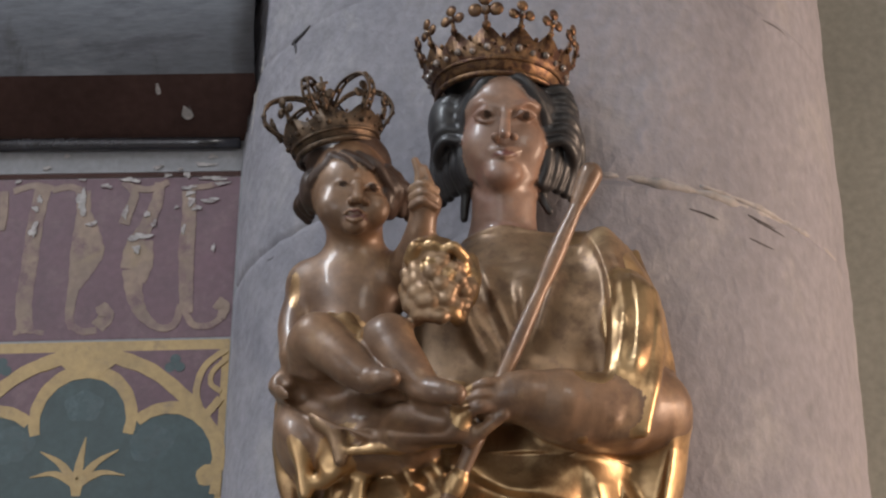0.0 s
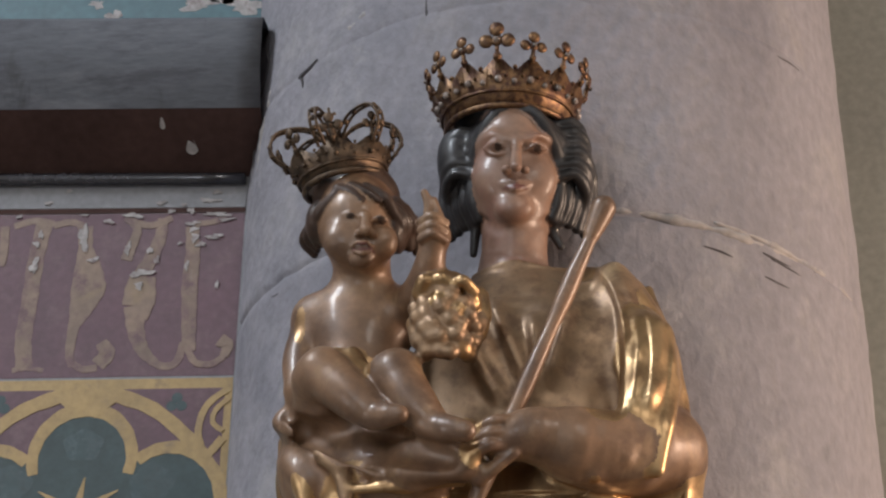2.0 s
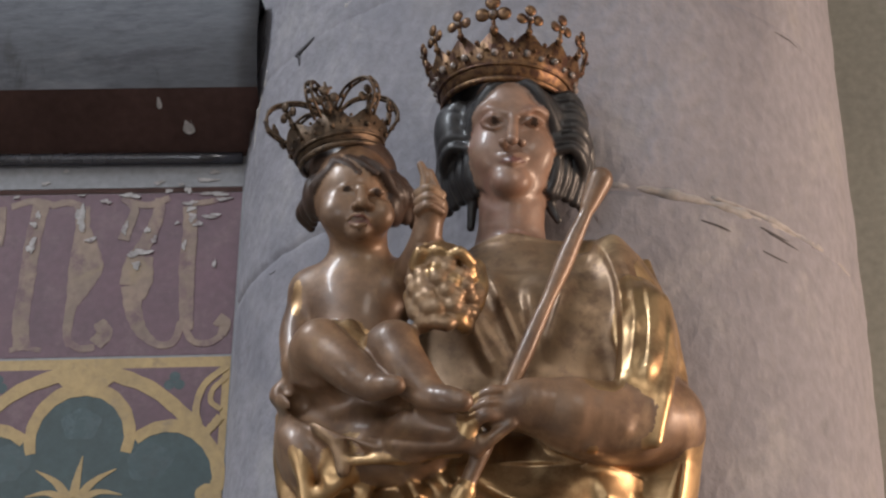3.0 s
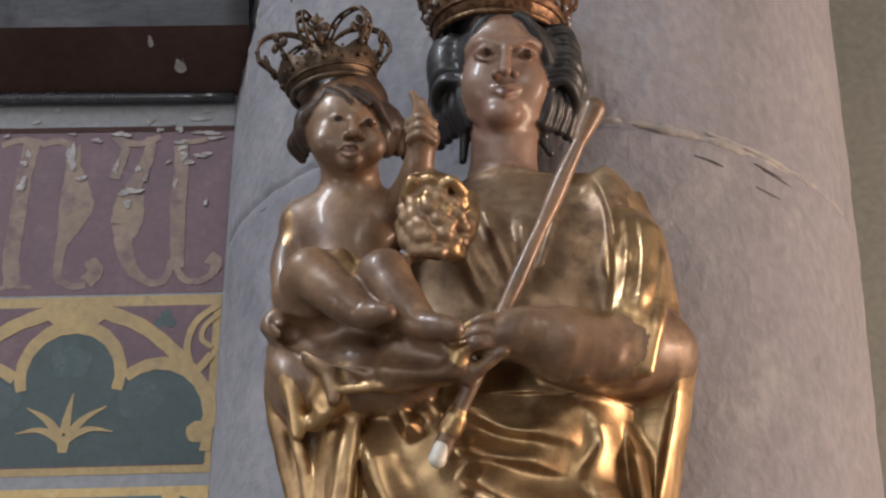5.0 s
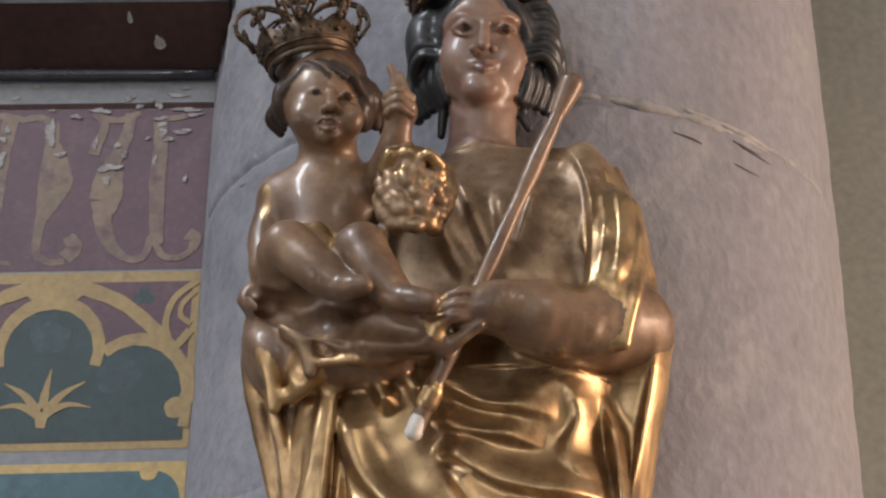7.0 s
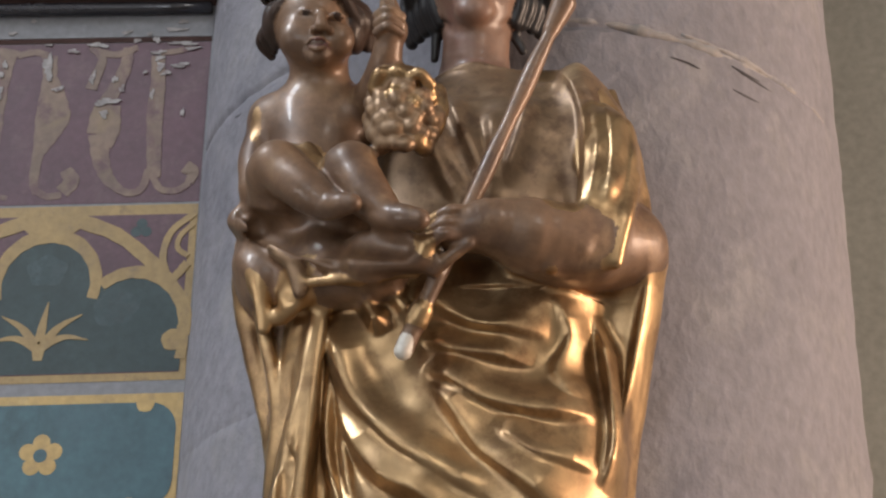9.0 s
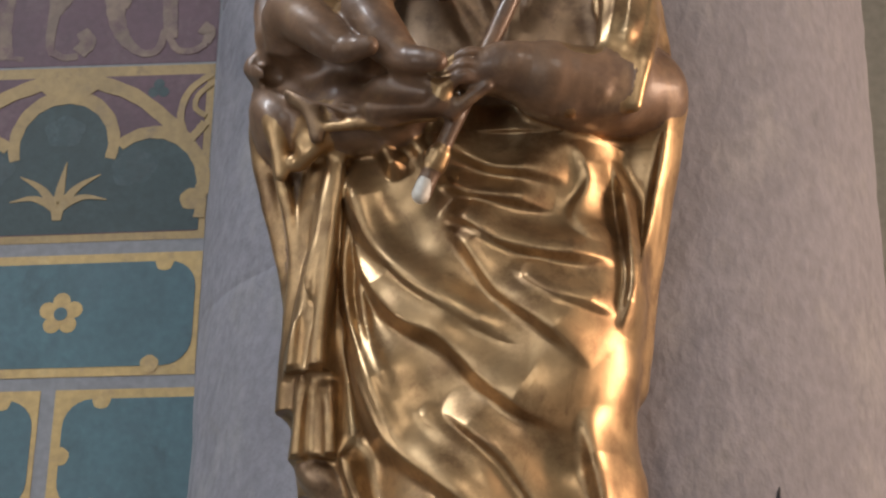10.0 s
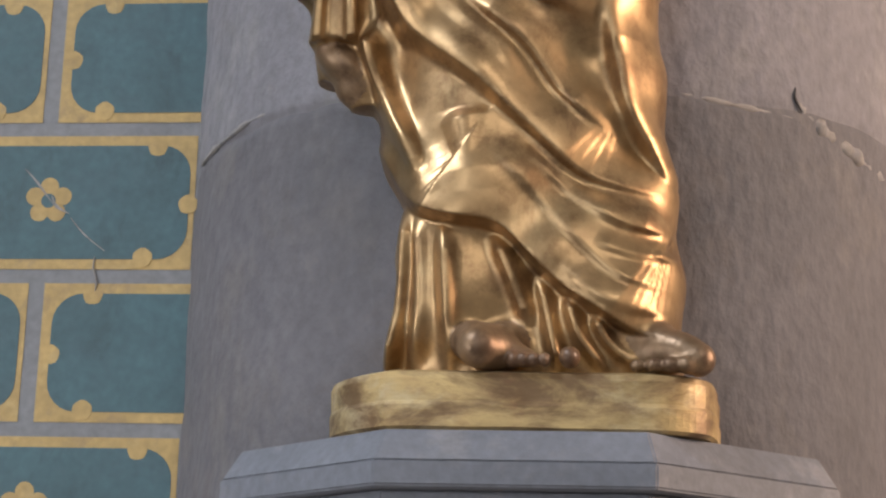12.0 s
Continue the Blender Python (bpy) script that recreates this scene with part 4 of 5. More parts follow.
# mantle edge and loose panels over the arm
egg((0.7265, -0.5550, 2.6458), (0.04, 0.045, 0.13), TUNIC, 0.03)
egg((0.6790, -0.6550, 2.5768), (0.03, 0.035, 0.065), TUNIC, 0.03, carve=True)
for line, r in ((((0.7377, -0.5400, 2.7618), (0.7536, -0.5650, 2.7023), (0.7631, -0.5920, 2.6268), (0.7638, -0.6180, 2.5322), (0.7523, -0.6480, 2.4578), (0.7296, -0.6650, 2.4069)), 0.009), (((0.7614, -0.5300, 2.7423), (0.7774, -0.5550, 2.6774), (0.7730, -0.5950, 2.5879), (0.7840, -0.6100, 2.5083), (0.7616, -0.6450, 2.4329)), 0.008), (((0.7794, -0.5050, 2.7515), (0.8072, -0.5150, 2.6430), (0.8220, -0.5300, 2.5419), (0.8140, -0.5450, 2.4634)), 0.009), (((0.8045, -0.5350, 2.6147), (0.7801, -0.5800, 2.5578), (0.7682, -0.6200, 2.4867)), 0.007), (((0.7308, -0.6000, 2.6148), (0.7273, -0.6100, 2.5642), (0.7347, -0.6350, 2.4989)), 0.006), (((0.7451, -0.6350, 2.5163), (0.7363, -0.6550, 2.4554), (0.7220, -0.6600, 2.4151)), 0.006)):
    limb(line, r, r * 0.8, GOLD, 0.011)
# staff
limb([(0.482, -0.645, 2.272), (0.53, -0.665, 2.376), (0.712, -0.69, 2.795)], 0.0135, 0.0115, FLESH, k=0.004, n=1)
# the highlight on the staff's lower end, put in as a pale piece
limb([(0.481, -0.65, 2.268), (0.487, -0.652, 2.284)], 0.0115, 0.0105, TIP, 0.002)
limb([(0.694, -0.687, 2.755), (0.713, -0.69, 2.798)], 0.0135, 0.0185, FLESH, k=0.004)
limb([(0.50, -0.652, 2.313), (0.506, -0.655, 2.325)], 0.018, 0.018, k=0.004)
for i in range(3):
    limb([(0.575 - 0.004 * i, -0.70, 2.452 - 0.017 * i), (0.553 - 0.005 * i, -0.716, 2.448 - 0.018 * i), (0.528 - 0.004 * i, -0.705, 2.44 - 0.017 * i)], 0.0105, 0.008, FLESH, 0.004)
limb([(0.575, -0.7, 2.405), (0.55, -0.695, 2.388), (0.527, -0.685, 2.372)], 0.010, 0.008, FLESH, 0.006)

# neck and head
limb([(0.5662, -0.4950, 2.7800), (0.5696, -0.5150, 2.8202), (0.5717, -0.5250, 2.8816)], 0.06, 0.051, FACE, 0.02, mid=0.053)
egg((0.583, -0.515, 2.71), (0.1, 0.06, 0.04), FLESH, 0.03)
egg((0.5730, -0.5300, 2.9866), (0.067, 0.084, 0.108), FACE, 0.012, (6, 0, 0))
egg((0.5717, -0.5530, 2.9062), (0.056, 0.049, 0.046), FACE, 0.03)
egg((0.5743, -0.5880, 2.8611), (0.027, 0.017, 0.019), FACE, 0.02)
for cheek in ((0.5361, -0.5720, 2.9322), (0.6144, -0.5720, 2.9265)):
    egg(cheek, (0.025, 0.02, 0.032), FACE, 0.025)
limb([(0.5121, -0.5300, 2.8814), (0.5374, -0.5700, 2.8403), (0.5731, -0.5900, 2.8225), (0.6084, -0.5700, 2.8372), (0.6297, -0.5300, 2.8762)], 0.004, carve=True, k=0.012)
for socket in ((0.5479, -0.6240, 2.9556), (0.6154, -0.6240, 2.9502)):
    egg(socket, (0.02, 0.011, 0.0105), FACE, 0.02, carve=True)
for eyeball in ((0.5472, -0.6000, 2.9663), (0.6127, -0.6000, 2.9610)):
    egg(eyeball, (0.016, 0.011, 0.0085), FACE, 0.003)
for lid in (((0.5283, -0.6000, 2.9661), (0.5472, -0.6130, 2.9687), (0.5672, -0.6050, 2.9590)), ((0.5950, -0.6060, 2.9560), (0.6142, -0.6130, 2.9634), (0.6323, -0.5990, 2.9585))):
    limb(lid, 0.0022, 0.0016, FACE, 0.005, mid=0.0026)
for lid in (((0.5319, -0.6010, 2.9600), (0.5486, -0.6090, 2.9491), (0.5645, -0.6050, 2.9550)), ((0.5985, -0.6060, 2.9517), (0.6137, -0.6090, 2.9439), (0.6296, -0.6000, 2.9539))):
    limb(lid, 0.0014, 0.0014, FACE, 0.006)
for brow in (((0.5213, -0.5780, 2.9886), (0.5424, -0.6070, 2.9865), (0.5705, -0.6120, 2.9746)), ((0.5929, -0.6120, 2.9735), (0.6178, -0.6060, 2.9834), (0.6373, -0.5750, 2.9848))):
    limb(brow, 0.003, 0.002, FACE, 0.022)
limb([(0.5810, -0.6070, 2.9814), (0.5805, -0.6200, 2.9429), (0.5801, -0.6340, 2.9106)], 0.007, 0.0102, FACE, 0.008)
for wing in ((0.5649, -0.6170, 2.9154), (0.5933, -0.6170, 2.9140)):
    egg(wing, (0.0078, 0.009, 0.0068), FACE, 0.005)
for nostril in ((0.5726, -0.6280, 2.8992), (0.5866, -0.6280, 2.8985)):
    egg(nostril, (0.004, 0.005, 0.0028), FACE, 0.003, carve=True)
limb([(0.5556, -0.5980, 2.9013), (0.5687, -0.6075, 2.9008), (0.5776, -0.6090, 2.8984), (0.5864, -0.6075, 2.8999), (0.5992, -0.5980, 2.8993)], 0.0026, 0.0026, FACE, 0.006, mid=0.0042)
limb([(0.5610, -0.5990, 2.8953), (0.5774, -0.6070, 2.8863), (0.5938, -0.5990, 2.8938)], 0.0032, 0.0032, FACE, 0.008, mid=0.0052)
limb([(0.5554, -0.6090, 2.8943), (0.5780, -0.6185, 2.8871), (0.6005, -0.6090, 2.8922)], 0.0012, carve=True, k=0.003)
# hair: smooth cap, waved strands from the parting, rolls beside the cheeks
egg((0.5677, -0.5020, 3.0956), (0.1, 0.099, 0.085), HAIR, 0.008)
egg((0.4784, -0.5150, 2.9926), (0.034, 0.05, 0.06), HAIR, 0.012)
egg((0.6581, -0.5100, 2.9980), (0.03, 0.05, 0.07), HAIR, 0.012)
for j in range(5):
    o = 0.0125 * j
    for line in (((0.5749, -0.6000, 3.0385), (0.5513, -0.6020, 3.0309), (0.5313, -0.5900, 3.0148), (0.5181, -0.5720, 2.9903), (0.5075, -0.5530, 2.9523), (0.5049, -0.5430, 2.9108), (0.5150, -0.5320, 2.8770)), ((0.5821, -0.6000, 3.0371), (0.6084, -0.6020, 3.0269), (0.6283, -0.5900, 3.0057), (0.6398, -0.5720, 2.9801), (0.6456, -0.5530, 2.9458), (0.6425, -0.5430, 2.9046), (0.6325, -0.5320, 2.8750))):
        sx = -1 if line[3][0] < 0.57 else 1
        limb([(x + sx * o * min(1, q / 3), y + 0.013 * j, z + 0.006 * j * max(0, 3 - q) / 3 + 0.003 * math.sin(2.1 * q + j)) for q, (x, y, z) in enumerate(line)], 0.008, 0.010, HAIR, 0.005, mid=0.0115)
for j in range(7):
    dz = -0.0195 * j
    bulge = 0.010 * math.sin(math.pi * (j + 0.6) / 7)
    for x, y, z, sx in ((*(0.6440, -0.5600, 3.0304), 1), (*(0.5076, -0.5550, 3.0230), -1)):
        if j > (4 if sx < 0 else 5):
            continue
        limb([(x, y, z + dz), (x + sx * (0.022 + bulge), y + 0.004, z + dz + 0.004), (x + sx * (0.037 + bulge), y + 0.03, z + dz - 0.012), (x + sx * (0.03 + bulge), y + 0.06, z + dz - 0.03)], 0.009, 0.007, HAIR, 0.006, mid=(0.0125 if sx > 0 else 0.0095) + 0.002 * math.sin(2.3 * j))
for line in (((0.5124, -0.5220, 2.8911), (0.5073, -0.5150, 2.8640), (0.5039, -0.5050, 2.8282)), ((0.6358, -0.5220, 2.8805), (0.6331, -0.5100, 2.8593), (0.6432, -0.5050, 2.8359))):
    limb(line, 0.0095, 0.006, HAIR, 0.008)
for iris in ((0.5496, -0.6100, 2.9610), (0.6122, -0.6100, 2.9559)):
    paint(iris, (0.0062, 0.02, 0.0045), KHAIR)
for q in range(-5, 6):
    px, py, pz = (0.5780, -0.6170, 2.8880)
    paint((px + 0.0042 * q, py, pz), (0.004, 0.02, 0.0066 - 0.001 * abs(q)), LIPS)
# the child on the arm
egg((0.337, -0.59, 2.685), (0.088, 0.06, 0.048), FLESH, 0.025)
egg((0.264, -0.59, 2.675), (0.034, 0.036, 0.036), FLESH, 0.02)
egg((0.408, -0.6, 2.68), (0.034, 0.036, 0.036), FLESH, 0.02)
egg((0.338, -0.6, 2.635), (0.074, 0.058, 0.055), FLESH, 0.03)
egg((0.34, -0.6, 2.57), (0.072, 0.062, 0.065), FLESH, 0.025)
egg((0.345, -0.59, 2.51), (0.078, 0.065, 0.05), FLESH, 0.025)
limb([(0.3398, -0.6050, 2.7220), (0.3419, -0.6300, 2.7626)], 0.046, 0.043, FLESH, 0.02)
egg((0.3358, -0.6370, 2.8185), (0.062, 0.068, 0.08), FLESH, 0.012)
for cheek in ((0.3158, -0.6800, 2.7668), (0.3791, -0.6770, 2.7619)):
    egg(cheek, (0.024, 0.022, 0.026), FLESH, 0.016)
egg((0.3464, -0.6680, 2.7546), (0.04, 0.03, 0.03), FLESH, 0.02)
egg((0.3499, -0.6880, 2.7263), (0.017, 0.014, 0.013), FLESH, 0.012)
for socket in ((0.3330, -0.7160, 2.7878), (0.3815, -0.7140, 2.7810)):
    egg(socket, (0.017, 0.01, 0.009), FLESH, 0.012, carve=True)
for eyeball in ((0.3306, -0.6950, 2.7959), (0.3780, -0.6940, 2.7885)):
    egg(eyeball, (0.0115, 0.009, 0.0065), FLESH, 0.003)
for lid in (((0.3176, -0.6940, 2.7961), (0.3318, -0.7040, 2.7986), (0.3449, -0.6980, 2.7926)), ((0.3674, -0.6980, 2.7868), (0.3799, -0.7030, 2.7912), (0.3906, -0.6920, 2.7891))):
    limb(lid, 0.0024, 0.0022, FLESH, 0.003, mid=0.003)
limb([(0.3575, -0.7020, 2.7918), (0.3597, -0.7180, 2.7594)], 0.006, 0.009, FLESH, 0.009)
for wing in ((0.3480, -0.7070, 2.7612), (0.3693, -0.7070, 2.7593)):
    egg(wing, (0.0068, 0.007, 0.0058), FLESH, 0.005)
for nostril in ((0.3538, -0.7160, 2.7492), (0.3657, -0.7160, 2.7487)):
    egg(nostril, (0.0032, 0.004, 0.0024), FLESH, 0.003, carve=True)
limb([(0.3366, -0.7000, 2.7424), (0.3464, -0.7100, 2.7433), (0.3535, -0.7120, 2.7409), (0.3600, -0.7100, 2.7427), (0.3672, -0.7000, 2.7411)], 0.003, 0.003, FLESH, 0.004, mid=0.0046)
limb([(0.3404, -0.7010, 2.7350), (0.3536, -0.7090, 2.7254), (0.3642, -0.7010, 2.7340)], 0.0035, 0.0035, FLESH, 0.005, mid=0.0056)
limb([(0.3374, -0.7100, 2.7360), (0.3550, -0.7200, 2.7289), (0.3704, -0.7100, 2.7346)], 0.0018, carve=True, k=0.003)
# cropped wavy hair
egg((0.3269, -0.6120, 2.8788), (0.07, 0.072, 0.054), KHAIR, 0.006)
egg((0.2724, -0.6320, 2.8210), (0.02, 0.04, 0.036), KHAIR, 0.012)
egg((0.3968, -0.6320, 2.8137), (0.018, 0.04, 0.046), KHAIR, 0.012)
egg((0.4079, -0.6400, 2.8287), (0.013, 0.016, 0.018), KHAIR, 0.006)
for j in range(4):
    for line, sx in ((((0.3230, -0.6900, 2.8456), (0.3014, -0.6880, 2.8338), (0.2849, -0.6720, 2.8179), (0.2776, -0.6550, 2.8039), (0.2847, -0.6400, 2.7881)), -1), (((0.3561, -0.6900, 2.8421), (0.3822, -0.6880, 2.8302), (0.3979, -0.6720, 2.8149), (0.4006, -0.6550, 2.8006), (0.3940, -0.6400, 2.7855)), 1)):
        limb([(x + sx * 0.0085 * j * min(1, q / 2) + 0.004 * math.sin(2.6 * q + 1.3 * j), y + 0.014 * j, z + 0.008 * j * max(0, 2 - q) / 2) for q, (x, y, z) in enumerate(line)], 0.0075, 0.008, KHAIR, 0.003, mid=0.0105)
for line in (((0.3128, -0.6920, 2.8479), (0.3333, -0.6990, 2.8359), (0.3496, -0.7010, 2.8202)), ((0.3318, -0.6920, 2.8501), (0.3575, -0.6990, 2.8368), (0.3763, -0.6950, 2.8224)), ((0.3562, -0.6920, 2.8489), (0.3790, -0.6920, 2.8379), (0.3917, -0.6800, 2.8245)), ((0.3107, -0.6900, 2.8482), (0.3026, -0.6900, 2.8346), (0.2934, -0.6830, 2.8192))):
    limb(line, 0.0085, 0.005, KHAIR, 0.004)
for iris in ((0.3329, -0.7040, 2.7917), (0.3792, -0.7030, 2.7844)):
    paint(iris, (0.0058, 0.016, 0.0042), KHAIR)
for q in range(-4, 5):
    px, py, pz = (0.3535, -0.7100, 2.7344)
    paint((px + 0.0038 * q, py, pz), (0.0036, 0.02, 0.0068 - 0.0012 * abs(q)), LIPS)
# arms
limb([(0.268, -0.585, 2.675), (0.252, -0.6, 2.61), (0.256, -0.625, 2.545)], 0.032, 0.024, FLESH, 0.012)
egg((0.337, -0.668, 2.575), (0.005, 0.006, 0.005), FLESH, 0.006, carve=True)
limb([(0.4, -0.6, 2.68), (0.43, -0.65, 2.68), (0.452, -0.70, 2.695), (0.462, -0.725, 2.73)], 0.032, 0.02, FLESH, 0.012)
egg((0.463, -0.725, 2.74), (0.025, 0.024, 0.027), FLESH, 0.006)
for j in range(3):
    limb([(0.446, -0.74, 2.757 - 0.014 * j), (0.463, -0.752, 2.759 - 0.014 * j), (0.48, -0.738, 2.755 - 0.014 * j)], 0.0085, 0.007, FLESH, 0.003)
limb([(0.455, -0.735, 2.76), (0.456, -0.742, 2.785), (0.449, -0.745, 2.805)], 0.0085, 0.006, FLESH, 0.004)
limb([(0.47, -0.735, 2.765), (0.463, -0.742, 2.792)], 0.009, 0.006, FLESH, 0.004)
# grapes and leaf
egg((0.478, -0.68, 2.622), (0.043, 0.036, 0.054), TUNIC, 0.01)
ripe = random.Random(8)
for row in range(6):
    h = 0.036 - 0.0185 * row
    w = 0.047 * math.sqrt(max(0.1, 1 - (h / 0.078) ** 2))
    for q in range(7):
        a = radians(-172 + 27 * q + (13 if row % 2 else 0) + ripe.uniform(-7, 7))
        g = ripe.uniform(0.0095, 0.0135)
        egg((0.478 + w * math.cos(a), -0.68 + 0.85 * w * math.sin(a), 2.622 + h + ripe.uniform(-0.005, 0.005)), (g, g, g), TUNIC if ripe.random() < 0.85 else GOLD, 0.007)
for a in ((0.44, 2.655, 0.46, 2.668), (0.46, 2.668, 0.49, 2.66), (0.49, 2.662, 0.52, 2.655)):
    limb([(a[0], -0.712, a[1]), ((a[0] + a[2]) / 2, -0.728, (a[1] + a[3]) / 2 + 0.006), (a[2], -0.712, a[3])], 0.01, 0.01, GOLD, 0.008)
egg((0.475, -0.7, 2.675), (0.035, 0.02, 0.02), GOLD, 0.012)
limb([(0.522, -0.66, 2.67), (0.53, -0.675, 2.63), (0.518, -0.675, 2.59)], 0.016, 0.01, GOLD, 0.012)
# legs
limb([(0.305, -0.6, 2.51), (0.292, -0.67, 2.535), (0.302, -0.695, 2.54)], 0.045, 0.036, FLESH, 0.015)
limb([(0.302, -0.695, 2.54), (0.35, -0.715, 2.488), (0.385, -0.72, 2.458)], 0.036, 0.024, FLESH, 0.008, mid=0.032)
limb([(0.382, -0.715, 2.455), (0.40, -0.74, 2.45), (0.42, -0.75, 2.447)], 0.022, 0.014, FLESH, 0.008)
limb([(0.38, -0.61, 2.5), (0.40, -0.68, 2.53), (0.408, -0.695, 2.535)], 0.045, 0.036, FLESH, 0.015)
limb([(0.408, -0.695, 2.535), (0.435, -0.71, 2.48), (0.462, -0.715, 2.443)], 0.036, 0.025, FLESH, 0.008, mid=0.033)
limb([(0.46, -0.71, 2.44), (0.488, -0.735, 2.43), (0.512, -0.745, 2.422)], 0.024, 0.015, FLESH, 0.008)
# loincloth
limb([(0.315, -0.665, 2.575), (0.345, -0.685, 2.545), (0.36, -0.685, 2.505)], 0.017, 0.012, GOLD, 0.008)
limb([(0.34, -0.672, 2.575), (0.36, -0.68, 2.54), (0.37, -0.672, 2.49)], 0.014, 0.01, GOLD, 0.008)
for patch, size in (((0.3372, -0.6650, 2.5812), (0.022, 0.05, 0.012)), ((0.3535, -0.6700, 2.5628), (0.018, 0.05, 0.018)), ((0.3656, -0.6800, 2.5335), (0.008, 0.05, 0.02))):
    paint(patch, size, GOLD)
# cloth and arm beneath the child
for j in range(4):
    limb([(0.225 + 0.012 * j, -0.6 - 0.012 * j, 2.5 - 0.014 * j), (0.3 + 0.01 * j, -0.662 - 0.003 * j, 2.452 - 0.013 * j), (0.385, -0.668, 2.425 - 0.012 * j)], 0.006, 0.005, FLESH, 0.006, mid=0.008)
egg((0.278, -0.56, 2.45), (0.062, 0.075, 0.09), FLESH, 0.02)
egg((0.36, -0.585, 2.43), (0.09, 0.07, 0.045), FLESH, 0.03)
limb([(0.232, -0.57, 2.515), (0.245, -0.62, 2.495), (0.285, -0.65, 2.47)], 0.02, 0.026, FLESH, 0.02)
limb([(0.23, -0.52, 2.5), (0.232, -0.53, 2.4), (0.26, -0.53, 2.28), (0.29, -0.52, 2.15)], 0.022, 0.012, GOLD, 0.012)
limb([(0.252, -0.565, 2.46), (0.262, -0.57, 2.37), (0.285, -0.565, 2.27), (0.3, -0.55, 2.15)], 0.012, 0.008, GOLD, 0.01)
limb([(0.28, -0.53, 2.435), (0.35, -0.6, 2.405), (0.44, -0.635, 2.4)], 0.05, 0.042, FLESH, 0.02)
limb([(0.43, -0.67, 2.405), (0.475, -0.69, 2.4), (0.505, -0.69, 2.395)], 0.038, 0.026, FLESH, 0.015)
limb([(0.215, -0.6, 2.47), (0.26, -0.645, 2.43), (0.31, -0.66, 2.36)], 0.006, 0.004, carve=True, k=0.03)
limb([(0.24, -0.63, 2.5), (0.29, -0.665, 2.465), (0.34, -0.68, 2.44)], 0.005, 0.003, carve=True, k=0.03)
limb([(0.3, -0.655, 2.43), (0.325, -0.66, 2.4), (0.335, -0.655, 2.36)], 0.012, 0.009, TUNIC, 0.02)
limb([(0.245, -0.6, 2.44), (0.265, -0.615, 2.4), (0.275, -0.6, 2.33)], 0.012, 0.008, GOLD, 0.02)
limb([(0.34, -0.655, 2.375), (0.42, -0.668, 2.372), (0.5, -0.67, 2.374)], 0.007, 0.006, GOLD, 0.008)
limb([(0.50, -0.6, 2.47), (0.525, -0.63, 2.46), (0.55, -0.64, 2.44)], 0.02, 0.02, GOLD, 0.02)


# deep undercut between the child's legs and the arm that carries him
limb([(0.2669, -0.6250, 2.4776), (0.3418, -0.6750, 2.4371), (0.4100, -0.7000, 2.4163), (0.4831, -0.7150, 2.3938)], 0.02, 0.016, carve=True, k=0.018, mid=0.026)
# gold leaf left on the wrist cloth, the sleeve's end and the child's arm
for patch, size in (((0.4976, -0.6600, 2.4911), (0.03, 0.06, 0.012)), ((0.5196, -0.6800, 2.4470), (0.018, 0.06, 0.026)), ((0.5156, -0.6800, 2.4044), (0.018, 0.06, 0.03)), ((0.7035, -0.6500, 2.4802), (0.034, 0.08, 0.035)), ((0.2504, -0.6000, 2.6507), (0.01, 0.06, 0.035))):
    paint(patch, size, GOLD)
# tool marks and the unevenness of old gesso
grain = np.random.default_rng(3)
for wave, depth in ((0.11, 0.0006), (0.06, 0.00022)):
    for q in range(3):
        way = grain.normal(size=3)
        way *= 6.283 / wave / np.linalg.norm(way)
        p0, p1, p2 = (np.exp(1j * (way[i] * AX[i] + grain.uniform(0, 6.28))).astype(np.complex64) for i in range(3))
        FIELD += np.float32(depth) * ((p0[:, None] * p1[None, :])[:, :, None] * p2[None, None, :]).imag


